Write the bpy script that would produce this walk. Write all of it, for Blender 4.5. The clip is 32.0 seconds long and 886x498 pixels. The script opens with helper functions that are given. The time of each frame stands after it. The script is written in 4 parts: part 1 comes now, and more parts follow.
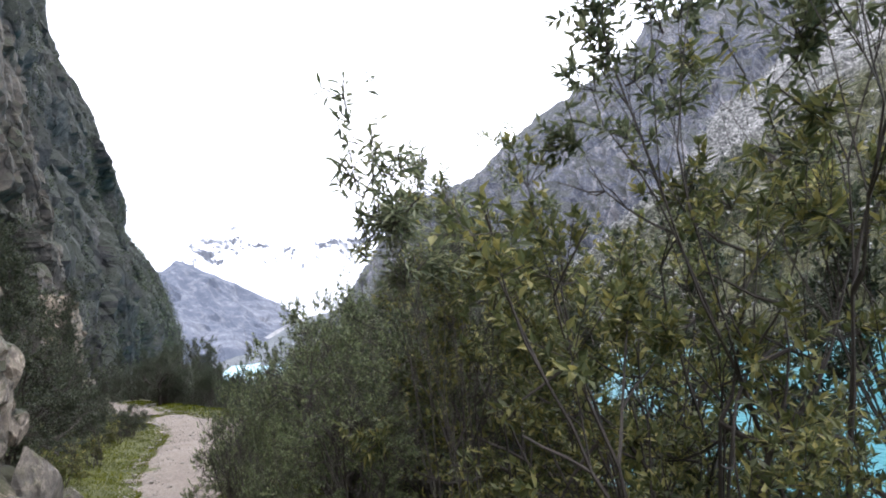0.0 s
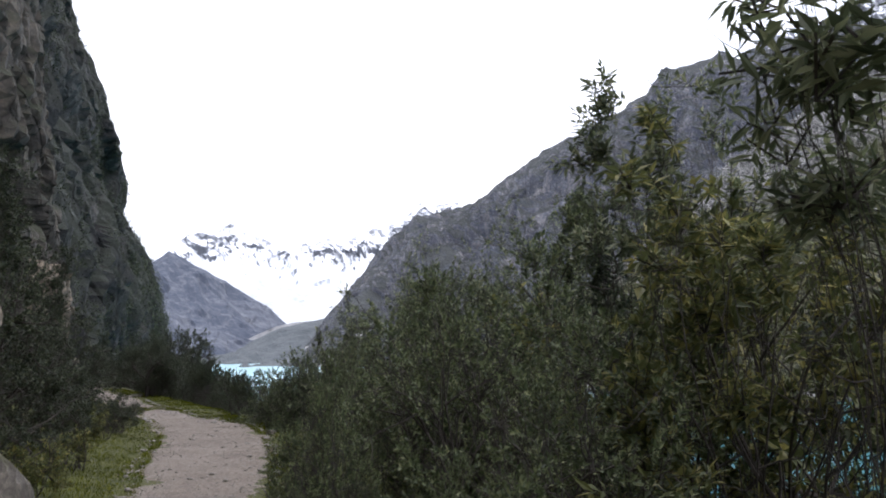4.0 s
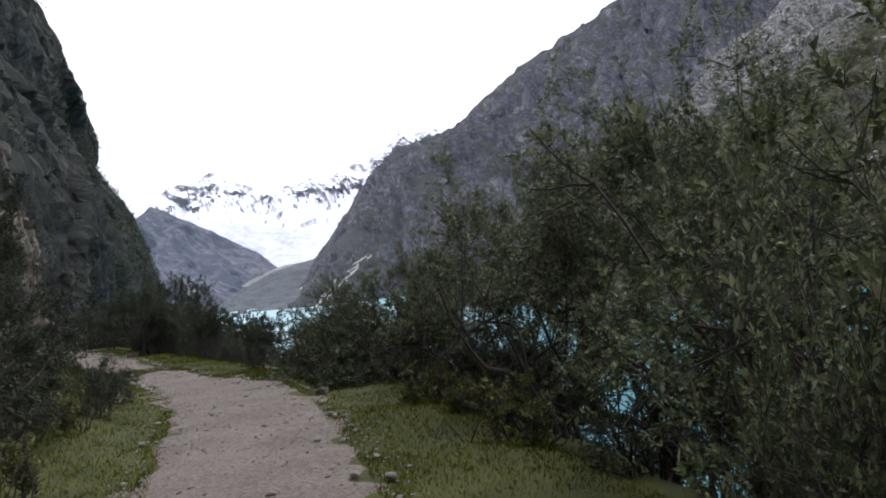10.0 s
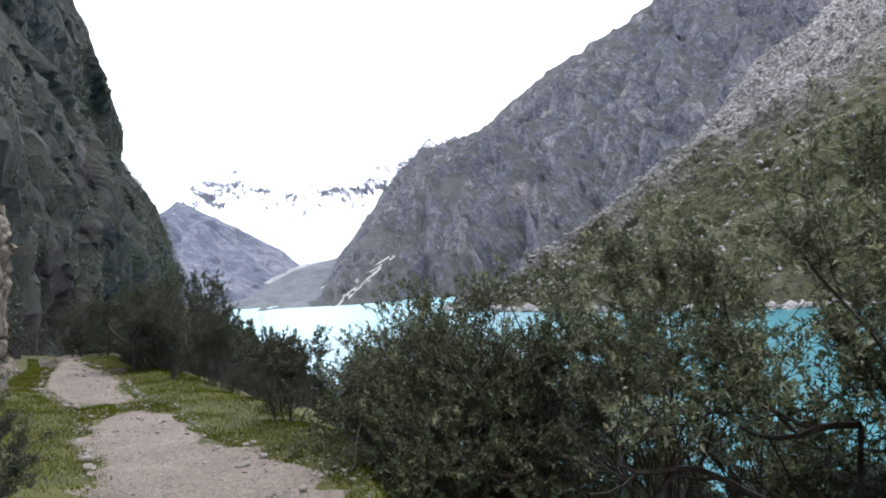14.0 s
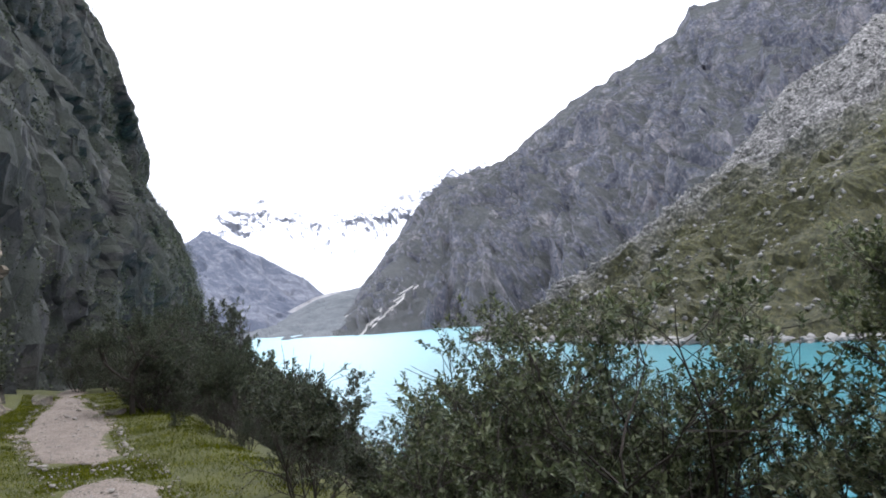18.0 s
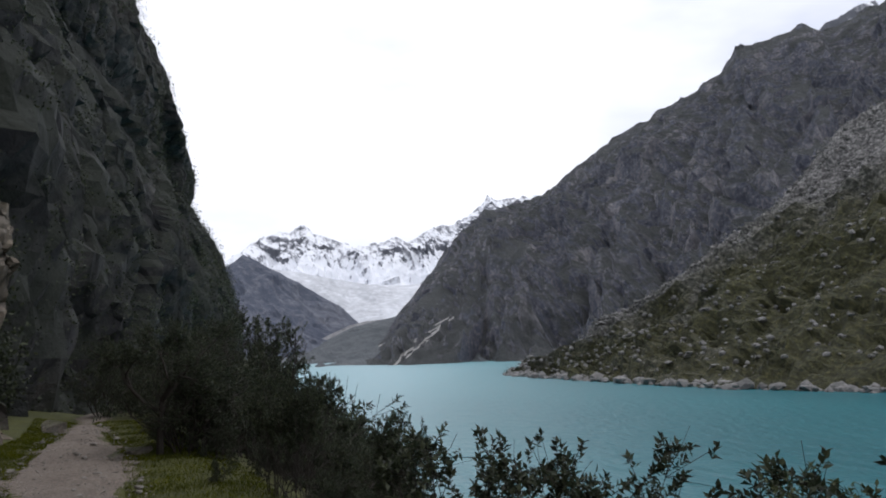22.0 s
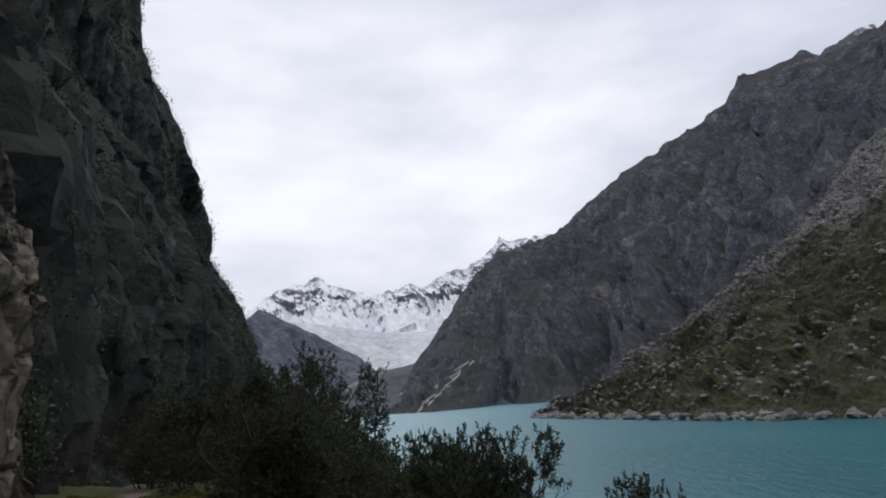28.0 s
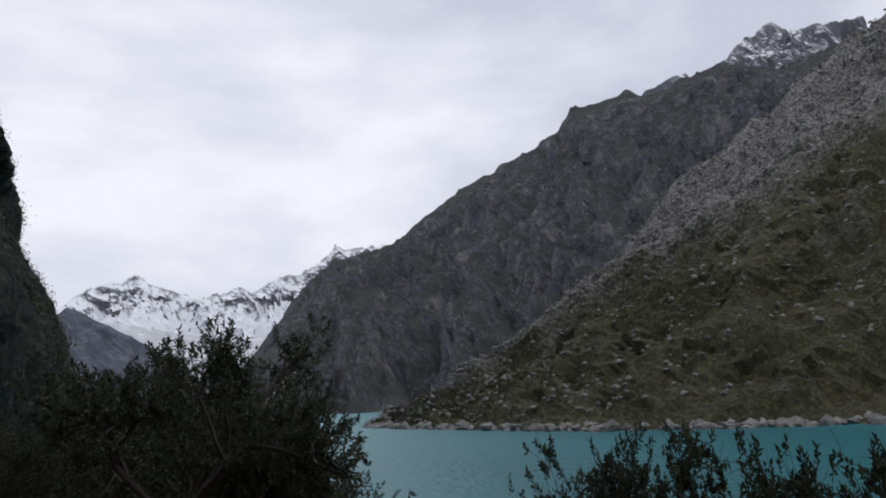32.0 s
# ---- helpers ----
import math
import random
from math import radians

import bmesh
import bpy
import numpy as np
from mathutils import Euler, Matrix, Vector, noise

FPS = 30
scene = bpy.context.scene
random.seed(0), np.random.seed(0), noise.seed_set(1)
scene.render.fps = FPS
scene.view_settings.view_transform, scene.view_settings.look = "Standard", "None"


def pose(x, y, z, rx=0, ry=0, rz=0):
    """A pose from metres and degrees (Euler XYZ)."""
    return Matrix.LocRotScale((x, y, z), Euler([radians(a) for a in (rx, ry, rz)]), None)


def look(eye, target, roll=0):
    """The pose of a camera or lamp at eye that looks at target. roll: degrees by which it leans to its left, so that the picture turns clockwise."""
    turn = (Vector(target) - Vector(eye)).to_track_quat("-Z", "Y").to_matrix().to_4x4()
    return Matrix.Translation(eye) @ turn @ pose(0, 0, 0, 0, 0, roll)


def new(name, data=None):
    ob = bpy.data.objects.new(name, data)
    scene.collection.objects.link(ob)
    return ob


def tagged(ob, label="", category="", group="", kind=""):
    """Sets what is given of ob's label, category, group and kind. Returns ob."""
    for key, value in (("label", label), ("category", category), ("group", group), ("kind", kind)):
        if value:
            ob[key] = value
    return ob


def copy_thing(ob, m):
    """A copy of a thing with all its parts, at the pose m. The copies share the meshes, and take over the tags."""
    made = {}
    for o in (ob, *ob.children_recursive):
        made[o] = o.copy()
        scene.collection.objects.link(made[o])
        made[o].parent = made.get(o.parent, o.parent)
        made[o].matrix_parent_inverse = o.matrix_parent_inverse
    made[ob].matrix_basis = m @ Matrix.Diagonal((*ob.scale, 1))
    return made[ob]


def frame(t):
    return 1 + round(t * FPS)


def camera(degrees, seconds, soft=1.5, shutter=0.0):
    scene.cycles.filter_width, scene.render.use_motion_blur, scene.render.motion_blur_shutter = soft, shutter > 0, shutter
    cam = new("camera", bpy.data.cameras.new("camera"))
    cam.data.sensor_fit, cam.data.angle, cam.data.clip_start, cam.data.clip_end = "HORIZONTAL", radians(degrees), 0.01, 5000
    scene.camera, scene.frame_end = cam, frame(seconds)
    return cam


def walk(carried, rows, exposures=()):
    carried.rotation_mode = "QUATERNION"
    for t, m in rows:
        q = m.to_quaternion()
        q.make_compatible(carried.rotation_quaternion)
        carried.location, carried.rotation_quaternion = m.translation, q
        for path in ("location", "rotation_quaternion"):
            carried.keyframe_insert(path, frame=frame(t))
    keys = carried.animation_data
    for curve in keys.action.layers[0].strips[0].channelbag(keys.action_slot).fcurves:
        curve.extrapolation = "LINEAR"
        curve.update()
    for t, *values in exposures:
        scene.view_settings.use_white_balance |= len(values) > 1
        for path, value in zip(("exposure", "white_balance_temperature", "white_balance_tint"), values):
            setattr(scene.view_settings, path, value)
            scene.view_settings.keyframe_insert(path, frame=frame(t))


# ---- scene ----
cam = camera(62.3, 32.0, soft=1.9)
PATH = [
    (0, (4.015, 7.447, 1.565), (4.556, 9.359, 1.79), -6.8),
    (0.5, (3.862, 7.94, 1.525), (4.375, 9.862, 1.73), -7.7),
    (1, (3.742, 8.415, 1.49), (4.103, 10.373, 1.677), -7.7),
    (1.5, (3.69, 8.75, 1.48), (4.15, 10.685, 1.694), -6.0),
    (2, (3.661, 9.071, 1.479), (4.119, 11.0, 1.739), -6.5),
    (4.5, (3.267, 10.645, 1.52), (3.791, 12.553, 1.812), 1.6),
    (5, (3.261, 11.072, 1.56), (3.569, 13.026, 1.855), -1.0),
    (5.5, (3.205, 11.506, 1.515), (3.478, 13.458, 1.858), -0.0),
    (6, (3.158, 11.874, 1.503), (3.245, 13.822, 1.948), 0.4),
    (6.5, (3.127, 12.077, 1.494), (3.125, 14.035, 1.902), 3.2),
    (7, (3.093, 12.295, 1.46), (3.206, 14.261, 1.81), 2.7),
    (7.5, (3.013, 12.676, 1.469), (3.117, 14.649, 1.784), -1.7),
    (8, (2.943, 13.055, 1.412), (3.133, 15.017, 1.754), 1.6),
    (8.5, (2.937, 13.264, 1.456), (3.238, 15.219, 1.75), -5.5),
    (9, (2.918, 13.534, 1.401), (3.215, 15.509, 1.511), -3.4),
    (9.5, (2.808, 14.16, 1.415), (3.5, 16.035, 1.489), -0.1),
    (10, (2.982, 14.967, 1.338), (3.569, 16.877, 1.424), -6.1),
    (10.5, (3.041, 15.909, 1.333), (3.528, 17.845, 1.461), -5.7),
    (11, (3.081, 16.62, 1.358), (3.745, 18.505, 1.422), -2.9),
    (11.5, (3.217, 17.251, 1.42), (3.752, 19.174, 1.551), -2.3),
    (12, (3.159, 17.973, 1.461), (3.731, 19.889, 1.506), -1.9),
    (12.5, (3.229, 18.684, 1.447), (3.789, 20.602, 1.531), -1.7),
    (13, (3.255, 19.285, 1.536), (3.67, 21.238, 1.643), -3.5),
    (13.5, (3.136, 19.985, 1.557), (3.763, 21.884, 1.573), -3.3),
    (14, (3.189, 20.632, 1.521), (3.719, 22.558, 1.62), -4.3),
    (14.5, (3.223, 21.185, 1.597), (3.861, 23.079, 1.672), -3.1),
    (16.5, (3.545, 22.1, 1.52), (4.242, 23.972, 1.614), -0.4),
    (17, (3.563, 22.403, 1.505), (4.015, 24.343, 1.687), -3.0),
    (17.5, (3.364, 22.827, 1.545), (3.886, 24.752, 1.701), -0.1),
    (18, (3.323, 23.274, 1.557), (3.796, 25.209, 1.741), -4.0),
    (18.5, (3.244, 23.695, 1.607), (3.683, 25.637, 1.795), -2.4),
    (19, (3.099, 24.114, 1.601), (3.501, 26.059, 1.838), -1.4),
    (19.5, (3.076, 24.678, 1.609), (3.346, 26.637, 1.91), -2.8),
    (20, (2.932, 25.18, 1.595), (3.317, 27.128, 1.835), -2.9),
    (20.5, (2.9, 25.646, 1.535), (3.281, 27.6, 1.724), -2.4),
    (21, (2.832, 26.244, 1.529), (3.104, 28.2, 1.848), -5.8),
    (21.5, (2.734, 26.814, 1.51), (3.211, 28.743, 1.734), 1.5),
    (22, (2.712, 27.288, 1.483), (3.091, 29.233, 1.759), -1.7),
    (22.5, (2.627, 27.69, 1.479), (2.997, 29.636, 1.754), 1.7),
    (23, (2.535, 28.053, 1.438), (3.004, 29.973, 1.743), -1.6),
    (23.5, (2.641, 28.432, 1.504), (2.921, 30.366, 1.93), -1.5),
    (24, (2.632, 28.791, 1.507), (2.99, 30.726, 1.868), -2.7),
    (24.5, (2.489, 29.056, 1.506), (2.783, 30.985, 1.947), -1.3),
    (26.5, (2.101, 29.493, 1.479), (2.428, 31.426, 1.875), -3.3),
    (27, (2.151, 29.716, 1.418), (2.457, 31.667, 1.737), -5.9),
    (27.5, (1.965, 30.092, 1.482), (2.171, 32.056, 1.797), -5.5),
    (28, (1.474, 30.494, 1.492), (1.82, 32.423, 1.889), -4.6),
    (28.5, (1.04, 30.913, 1.5), (1.325, 32.849, 1.911), -4.7),
    (29, (0.675, 31.399, 1.493), (1.141, 33.314, 1.833), -5.3),
    (29.5, (0.292, 31.931, 1.488), (0.91, 33.807, 1.805), -4.2),
    (30, (0.14, 32.481, 1.501), (0.642, 34.375, 1.9), -4.4),
    (30.5, (0.17, 32.977, 1.487), (0.901, 34.793, 1.896), -0.7),
    (31, (0.15, 33.33, 1.478), (0.796, 35.185, 1.853), -0.9),
    (31.5, (0.125, 33.662, 1.458), (0.672, 35.527, 1.927), 0.2),
    (32, (0.1, 33.997, 1.474), (0.874, 35.799, 1.864), -3.8),
]
EXPOSURE = [(0, 2.1, 6180, 13), (2.5, 2.0, 6180, 13), (4.5, 0.9, 6180, 13), (5.5, 0.5, 6180, 13), (6.5, 0.1, 6180, 13), (8, -0.08, 6180, 13), (9, 0.1, 6180, 13), (10, 0.95, 6180, 13), (11, 1.25, 6180, 13), (13, 1.65, 6180, 13), (17.5, 1.8, 6180, 13), (18.5, 1.4, 6180, 13), (20, 0.65, 6330, 12), (21.5, 0.35, 6330, 12), (23, 0.1, 6330, 12), (25, 0.0, 6330, 12), (28, -0.12, 6330, 12), (30, -0.03, 6330, 12), (32, -0.2, 6330, 12)]
walk(cam, [(t, look(eye, goal, roll)) for t, eye, goal, roll in PATH], EXPOSURE)


# ---------------------------------------------------------------- sky and sun
SUN_UP, SUN_TURN = 75.6, 141.0
world = bpy.data.worlds.new("overcast_sky")
scene.world = world
world.use_nodes = True
wn, wl = world.node_tree.nodes, world.node_tree.links
wn.clear()
sky = wn.new("ShaderNodeTexSky")
sky.sky_type, sky.sun_disc = "NISHITA", False
sky.sun_elevation, sky.sun_rotation = radians(SUN_UP), radians(SUN_TURN)
sky.air_density, sky.dust_density, sky.ozone_density = 1.0, 4.0, 1.0
coord = wn.new("ShaderNodeTexCoord")
stretch = wn.new("ShaderNodeMapping")
stretch.inputs["Scale"].default_value = (1.0, 1.0, 2.6)
cloud = wn.new("ShaderNodeTexNoise")
cloud.inputs["Scale"].default_value, cloud.inputs["Detail"].default_value = 2.3, 5.0
cloud.inputs["Roughness"].default_value = 0.5
shade = wn.new("ShaderNodeValToRGB")
shade.color_ramp.elements[0].position, shade.color_ramp.elements[0].color = 0.36, (7.0, 7.35, 8.4, 1)
shade.color_ramp.elements[1].position, shade.color_ramp.elements[1].color = 0.63, (10.9, 11.0, 11.5, 1)
cover = wn.new("ShaderNodeMixRGB")
cover.inputs[0].default_value = 0.94
background = wn.new("ShaderNodeBackground")
background.inputs["Strength"].default_value = 0.1
wout = wn.new("ShaderNodeOutputWorld")
wl.new(coord.outputs["Generated"], stretch.inputs["Vector"])
wl.new(stretch.outputs["Vector"], cloud.inputs["Vector"])
wl.new(cloud.outputs["Fac"], shade.inputs["Fac"])
wl.new(sky.outputs["Color"], cover.inputs[1])
wl.new(shade.outputs["Color"], cover.inputs[2])
wl.new(cover.outputs["Color"], background.inputs["Color"])
wl.new(background.outputs["Background"], wout.inputs["Surface"])

sun_lamp = bpy.data.lights.new("sun", "SUN")
sun_lamp.energy, sun_lamp.angle, sun_lamp.color = 0.7, radians(25), (1.0, 0.96, 0.9)
sun = new("sun", sun_lamp)
sun.matrix_world = look((8, -10, 50), (0, 0, 0))


# ---------------------------------------------------------------- materials
def material(name, rough=0.8, metal=0.0):
    m = bpy.data.materials.new(name)
    m.use_nodes = True
    n, l = m.node_tree.nodes, m.node_tree.links
    b = n["Principled BSDF"]
    b.inputs["Roughness"].default_value, b.inputs["Metallic"].default_value = rough, metal
    return m, n, l, b


def noise_at(n, l, scale, detail=6.0, rough=0.6, squash=(1, 1, 1), source="Object"):
    c, mp, t = n.new("ShaderNodeTexCoord"), n.new("ShaderNodeMapping"), n.new("ShaderNodeTexNoise")
    mp.inputs["Scale"].default_value = squash
    t.inputs["Scale"].default_value, t.inputs["Detail"].default_value, t.inputs["Roughness"].default_value = scale, detail, rough
    l.new(c.outputs[source], mp.inputs["Vector"])
    l.new(mp.outputs["Vector"], t.inputs["Vector"])
    return t


def ramp_of(n, l, source, stops):
    r = n.new("ShaderNodeValToRGB")
    e = r.color_ramp.elements
    while len(e) < len(stops):
        e.new(0.5)
    for k, (p, c) in enumerate(stops):
        e[k].position, e[k].color = p, (*c, 1)
    l.new(source, r.inputs["Fac"])
    return r


def blend(n, l, fac, a, b, kind="MIX"):
    m = n.new("ShaderNodeMixRGB")
    m.blend_type = kind
    for k, v in ((0, fac), (1, a), (2, b)):
        if isinstance(v, bpy.types.NodeSocket):
            l.new(v, m.inputs[k])
        elif k == 0:
            m.inputs[0].default_value = v
        else:
            m.inputs[k].default_value = (*v, 1)
    return m.outputs["Color"]


def bump(n, l, b, height, strength, distance):
    u = n.new("ShaderNodeBump")
    u.inputs["Strength"].default_value, u.inputs["Distance"].default_value = strength, distance
    l.new(height, u.inputs["Height"])
    l.new(u.outputs["Normal"], b.inputs["Normal"])


def rock_material(name, dark, mid, light, size, moss=None, moss_amount=0.5, relief=0.05, squash=(1, 1, 0.45), cracks=0.0, chisel=0.0):
    """Weathered rock: big stains drawn out down the face, grain, and plants' green where it is flatter."""
    m, n, l, b = material(name, 0.9)
    big = noise_at(n, l, 0.35 / size, 7, 0.62, squash)
    fine = noise_at(n, l, 3.0 / size, 8, 0.7)
    col = ramp_of(n, l, big.outputs["Fac"], [(0.3, dark), (0.5, mid), (0.7, light)]).outputs["Color"]
    col = blend(n, l, 0.55, col, ramp_of(n, l, fine.outputs["Fac"], [(0.36, dark), (0.51, mid), (0.65, light)]).outputs["Color"])
    if moss:
        g = n.new("ShaderNodeNewGeometry")
        sep = n.new("ShaderNodeSeparateXYZ")
        l.new(g.outputs["Normal"], sep.inputs[0])
        patch = noise_at(n, l, 0.8 / size, 8, 0.7)
        add = n.new("ShaderNodeMath")
        add.operation = "MULTIPLY_ADD"
        add.inputs[1].default_value = 0.45
        l.new(sep.outputs["Z"], add.inputs[0])
        l.new(patch.outputs["Fac"], add.inputs[2])
        edge = ramp_of(n, l, add.outputs[0], [(1.0 - moss_amount - 0.12, (0, 0, 0)), (1.0 - moss_amount + 0.1, (1, 1, 1))])
        col = blend(n, l, edge.outputs["Color"], col, moss)
    height = fine.outputs["Fac"]
    if cracks:
        c, warp, v = n.new("ShaderNodeTexCoord"), noise_at(n, l, 1.2 / size, 4, 0.6), n.new("ShaderNodeTexVoronoi")
        v.feature = "DISTANCE_TO_EDGE"
        v.inputs["Scale"].default_value = cracks / size
        mp, shift = n.new("ShaderNodeMapping"), n.new("ShaderNodeVectorMath")
        mp.inputs["Scale"].default_value = (1, 1, 0.55)
        shift.operation = "MULTIPLY_ADD"
        shift.inputs[1].default_value = (0.35 * size,) * 3
        l.new(warp.outputs["Color"], shift.inputs[0])
        l.new(c.outputs["Object"], shift.inputs[2])
        l.new(shift.outputs["Vector"], mp.inputs["Vector"])
        l.new(mp.outputs["Vector"], v.inputs["Vector"])
        line = ramp_of(n, l, v.outputs["Distance"], [(0.0, (0.12, 0.12, 0.12)), (0.045, (0.75, 0.75, 0.75)), (0.13, (1, 1, 1))])
        col = blend(n, l, 0.75, col, line.outputs["Color"], "MULTIPLY")
        height = blend(n, l, 0.6, fine.outputs["Fac"], line.outputs["Color"])
    if chisel:
        near, v = noise_at(n, l, 2.0 / size, 3, 0.5), n.new("ShaderNodeTexVoronoi")
        v.inputs["Scale"].default_value, v.inputs["Detail"].default_value = chisel / size, 2.0
        c, shift = n.new("ShaderNodeTexCoord"), n.new("ShaderNodeVectorMath")
        shift.operation = "MULTIPLY_ADD"
        shift.inputs[1].default_value = (0.12 * size,) * 3
        l.new(near.outputs["Color"], shift.inputs[0])
        l.new(c.outputs["Object"], shift.inputs[2])
        l.new(shift.outputs["Vector"], v.inputs["Vector"])
        height = blend(n, l, 0.25, height, v.outputs["Color"])
        tone = ramp_of(n, l, v.outputs["Color"], [(0.2, (0.6, 0.58, 0.56)), (0.5, (1, 1, 1)), (0.8, (1.25, 1.15, 1.05))])
        col = blend(n, l, 0.7, col, tone.outputs["Color"], "MULTIPLY")
    l.new(col, b.inputs["Base Color"])
    bump(n, l, b, height, 0.9, relief)
    return m


def leaf_material(name, dark, mid, light):
    m, n, l, b = material(name, 0.5)
    g = n.new("ShaderNodeNewGeometry")
    r = ramp_of(n, l, g.outputs["Random Per Island"], [(0.0, dark), (0.55, mid), (1.0, light)])
    patch = noise_at(n, l, 1.3, 3)
    spread = ramp_of(n, l, patch.outputs["Fac"], [(0.35, (0, 0, 0)), (0.75, (0.7, 0.7, 0.7))])
    col = blend(n, l, spread.outputs["Color"], r.outputs["Color"], dark)
    l.new(col, b.inputs["Base Color"])
    b.inputs["Specular IOR Level"].default_value = 0.35
    thin, both = n.new("ShaderNodeBsdfTranslucent"), n.new("ShaderNodeMixShader")
    both.inputs[0].default_value = 0.4
    l.new(col, thin.inputs["Color"])
    l.new(b.outputs["BSDF"], both.inputs[1])
    l.new(thin.outputs["BSDF"], both.inputs[2])
    l.new(both.outputs["Shader"], n["Material Output"].inputs["Surface"])
    return m


def plain_noise(name, a, bcol, scale, rough=0.85, relief=0.0, fine=25.0):
    m, n, l, b = material(name, rough)
    t = noise_at(n, l, scale, 6, 0.65)
    f = noise_at(n, l, fine, 6, 0.7)
    col = ramp_of(n, l, t.outputs["Fac"], [(0.3, a), (0.7, bcol)]).outputs["Color"]
    col = blend(n, l, 0.35, col, ramp_of(n, l, f.outputs["Fac"], [(0.3, a), (0.7, bcol)]).outputs["Color"])
    l.new(col, b.inputs["Base Color"])
    if relief:
        bump(n, l, b, f.outputs["Fac"], 0.7, relief)
    return m


# tall cliff and mossy face: near-black, their shade painted into rock and moss colours
CLIFF_FAR = rock_material("shaded_far_cliff_rock", (0.01, 0.011, 0.014), (0.03, 0.031, 0.035), (0.15, 0.145, 0.14), 6.0, (0.009, 0.013, 0.008), 0.49, 1.2, (1, 1, 0.3), 0.8, 3.0)
CLIFF_MID = rock_material("shaded_mossy_cliff_rock", (0.012, 0.012, 0.014), (0.044, 0.042, 0.041), (0.2, 0.182, 0.162), 2.0, (0.012, 0.016, 0.009), 0.45, 0.4, (1, 1, 0.4), 1.0, 3.0)
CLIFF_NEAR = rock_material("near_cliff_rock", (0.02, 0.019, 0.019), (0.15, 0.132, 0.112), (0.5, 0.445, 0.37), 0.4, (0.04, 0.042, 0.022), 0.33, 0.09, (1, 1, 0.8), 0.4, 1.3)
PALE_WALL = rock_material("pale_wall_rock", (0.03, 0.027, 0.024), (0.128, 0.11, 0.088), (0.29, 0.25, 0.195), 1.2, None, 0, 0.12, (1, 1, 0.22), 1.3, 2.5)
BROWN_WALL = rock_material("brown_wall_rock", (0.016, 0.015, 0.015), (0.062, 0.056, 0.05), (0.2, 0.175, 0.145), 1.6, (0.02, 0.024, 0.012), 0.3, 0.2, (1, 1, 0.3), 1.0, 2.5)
BOULDER = rock_material("boulder_rock", (0.04, 0.038, 0.036), (0.12, 0.112, 0.1), (0.3, 0.275, 0.24), 0.6, (0.05, 0.055, 0.02), 0.12, 0.1, (1, 1, 0.6), 0, 1.6)
SHORE_ROCK = rock_material("shore_boulder_rock", (0.05, 0.05, 0.05), (0.15, 0.148, 0.142), (0.32, 0.31, 0.295), 5.0, None, 0, 0.2)
# mountain and hill rock colours lifted towards blue to paint in distance haze
MOUNTAIN = rock_material("hazy_mountain_rock", (0.028, 0.037, 0.059), (0.08, 0.09, 0.124), (0.29, 0.285, 0.295), 15.0, (0.025, 0.03, 0.032), 0.3, 8.0, (1, 1, 0.3), 0, 1.2)
HILL = rock_material("hazy_hill_rock", (0.036, 0.045, 0.068), (0.052, 0.062, 0.088), (0.17, 0.175, 0.195), 90.0, None, 0, 6.0)
CREST = rock_material("moraine_crest_rock", (0.16, 0.165, 0.17), (0.25, 0.25, 0.255), (0.36, 0.36, 0.36), 40.0, None, 0, 2.0)
FAN = rock_material("moraine_rock", (0.032, 0.04, 0.044), (0.046, 0.055, 0.062), (0.11, 0.115, 0.12), 70.0, None, 0, 3.0, (1, 0.4, 1))
GLACIER = rock_material("glacier_ice", (0.3, 0.315, 0.34), (0.47, 0.485, 0.51), (0.74, 0.76, 0.8), 110.0, None, 0, 9.0, (1, 0.35, 1))
# a narrow gully of pale scree running down the mountain to the lake
n, l = MOUNTAIN.node_tree.nodes, MOUNTAIN.node_tree.links
b = n["Principled BSDF"]
rock = b.inputs["Base Color"].links[0].from_socket
c, run, sway = n.new("ShaderNodeTexCoord"), n.new("ShaderNodeVectorMath"), noise_at(n, l, 0.09, 4, 0.6)
run.operation = "DOT_PRODUCT"
run.inputs[1].default_value = (1.0, 0.0, -1.82)
l.new(c.outputs["Object"], run.inputs[0])
steps = []
for kind, value in (("SUBTRACT", 86.0), ("MULTIPLY_ADD", 5.0), ("ABSOLUTE", 0.0), ("LESS_THAN", 1.5)):
    node = n.new("ShaderNodeMath")
    node.operation = kind
    node.inputs[1].default_value = value
    steps.append(node)
l.new(run.outputs["Value"], steps[0].inputs[0])
l.new(sway.outputs["Fac"], steps[1].inputs[0])
l.new(steps[0].outputs[0], steps[1].inputs[2])
shift = n.new("ShaderNodeMath")
shift.operation = "SUBTRACT"
shift.inputs[1].default_value = 2.5
l.new(steps[1].outputs[0], shift.inputs[0])
l.new(shift.outputs[0], steps[2].inputs[0])
l.new(steps[2].outputs[0], steps[3].inputs[0])
axes, low, both = n.new("ShaderNodeSeparateXYZ"), n.new("ShaderNodeMath"), n.new("ShaderNodeMath")
low.operation, both.operation = "LESS_THAN", "MULTIPLY"
low.inputs[1].default_value = 37.0
l.new(c.outputs["Object"], axes.inputs[0])
l.new(axes.outputs["Z"], low.inputs[0])
l.new(steps[3].outputs[0], both.inputs[0])
l.new(low.outputs[0], both.inputs[1])
l.new(blend(n, l, both.outputs[0], rock, (0.34, 0.335, 0.32)), b.inputs["Base Color"])

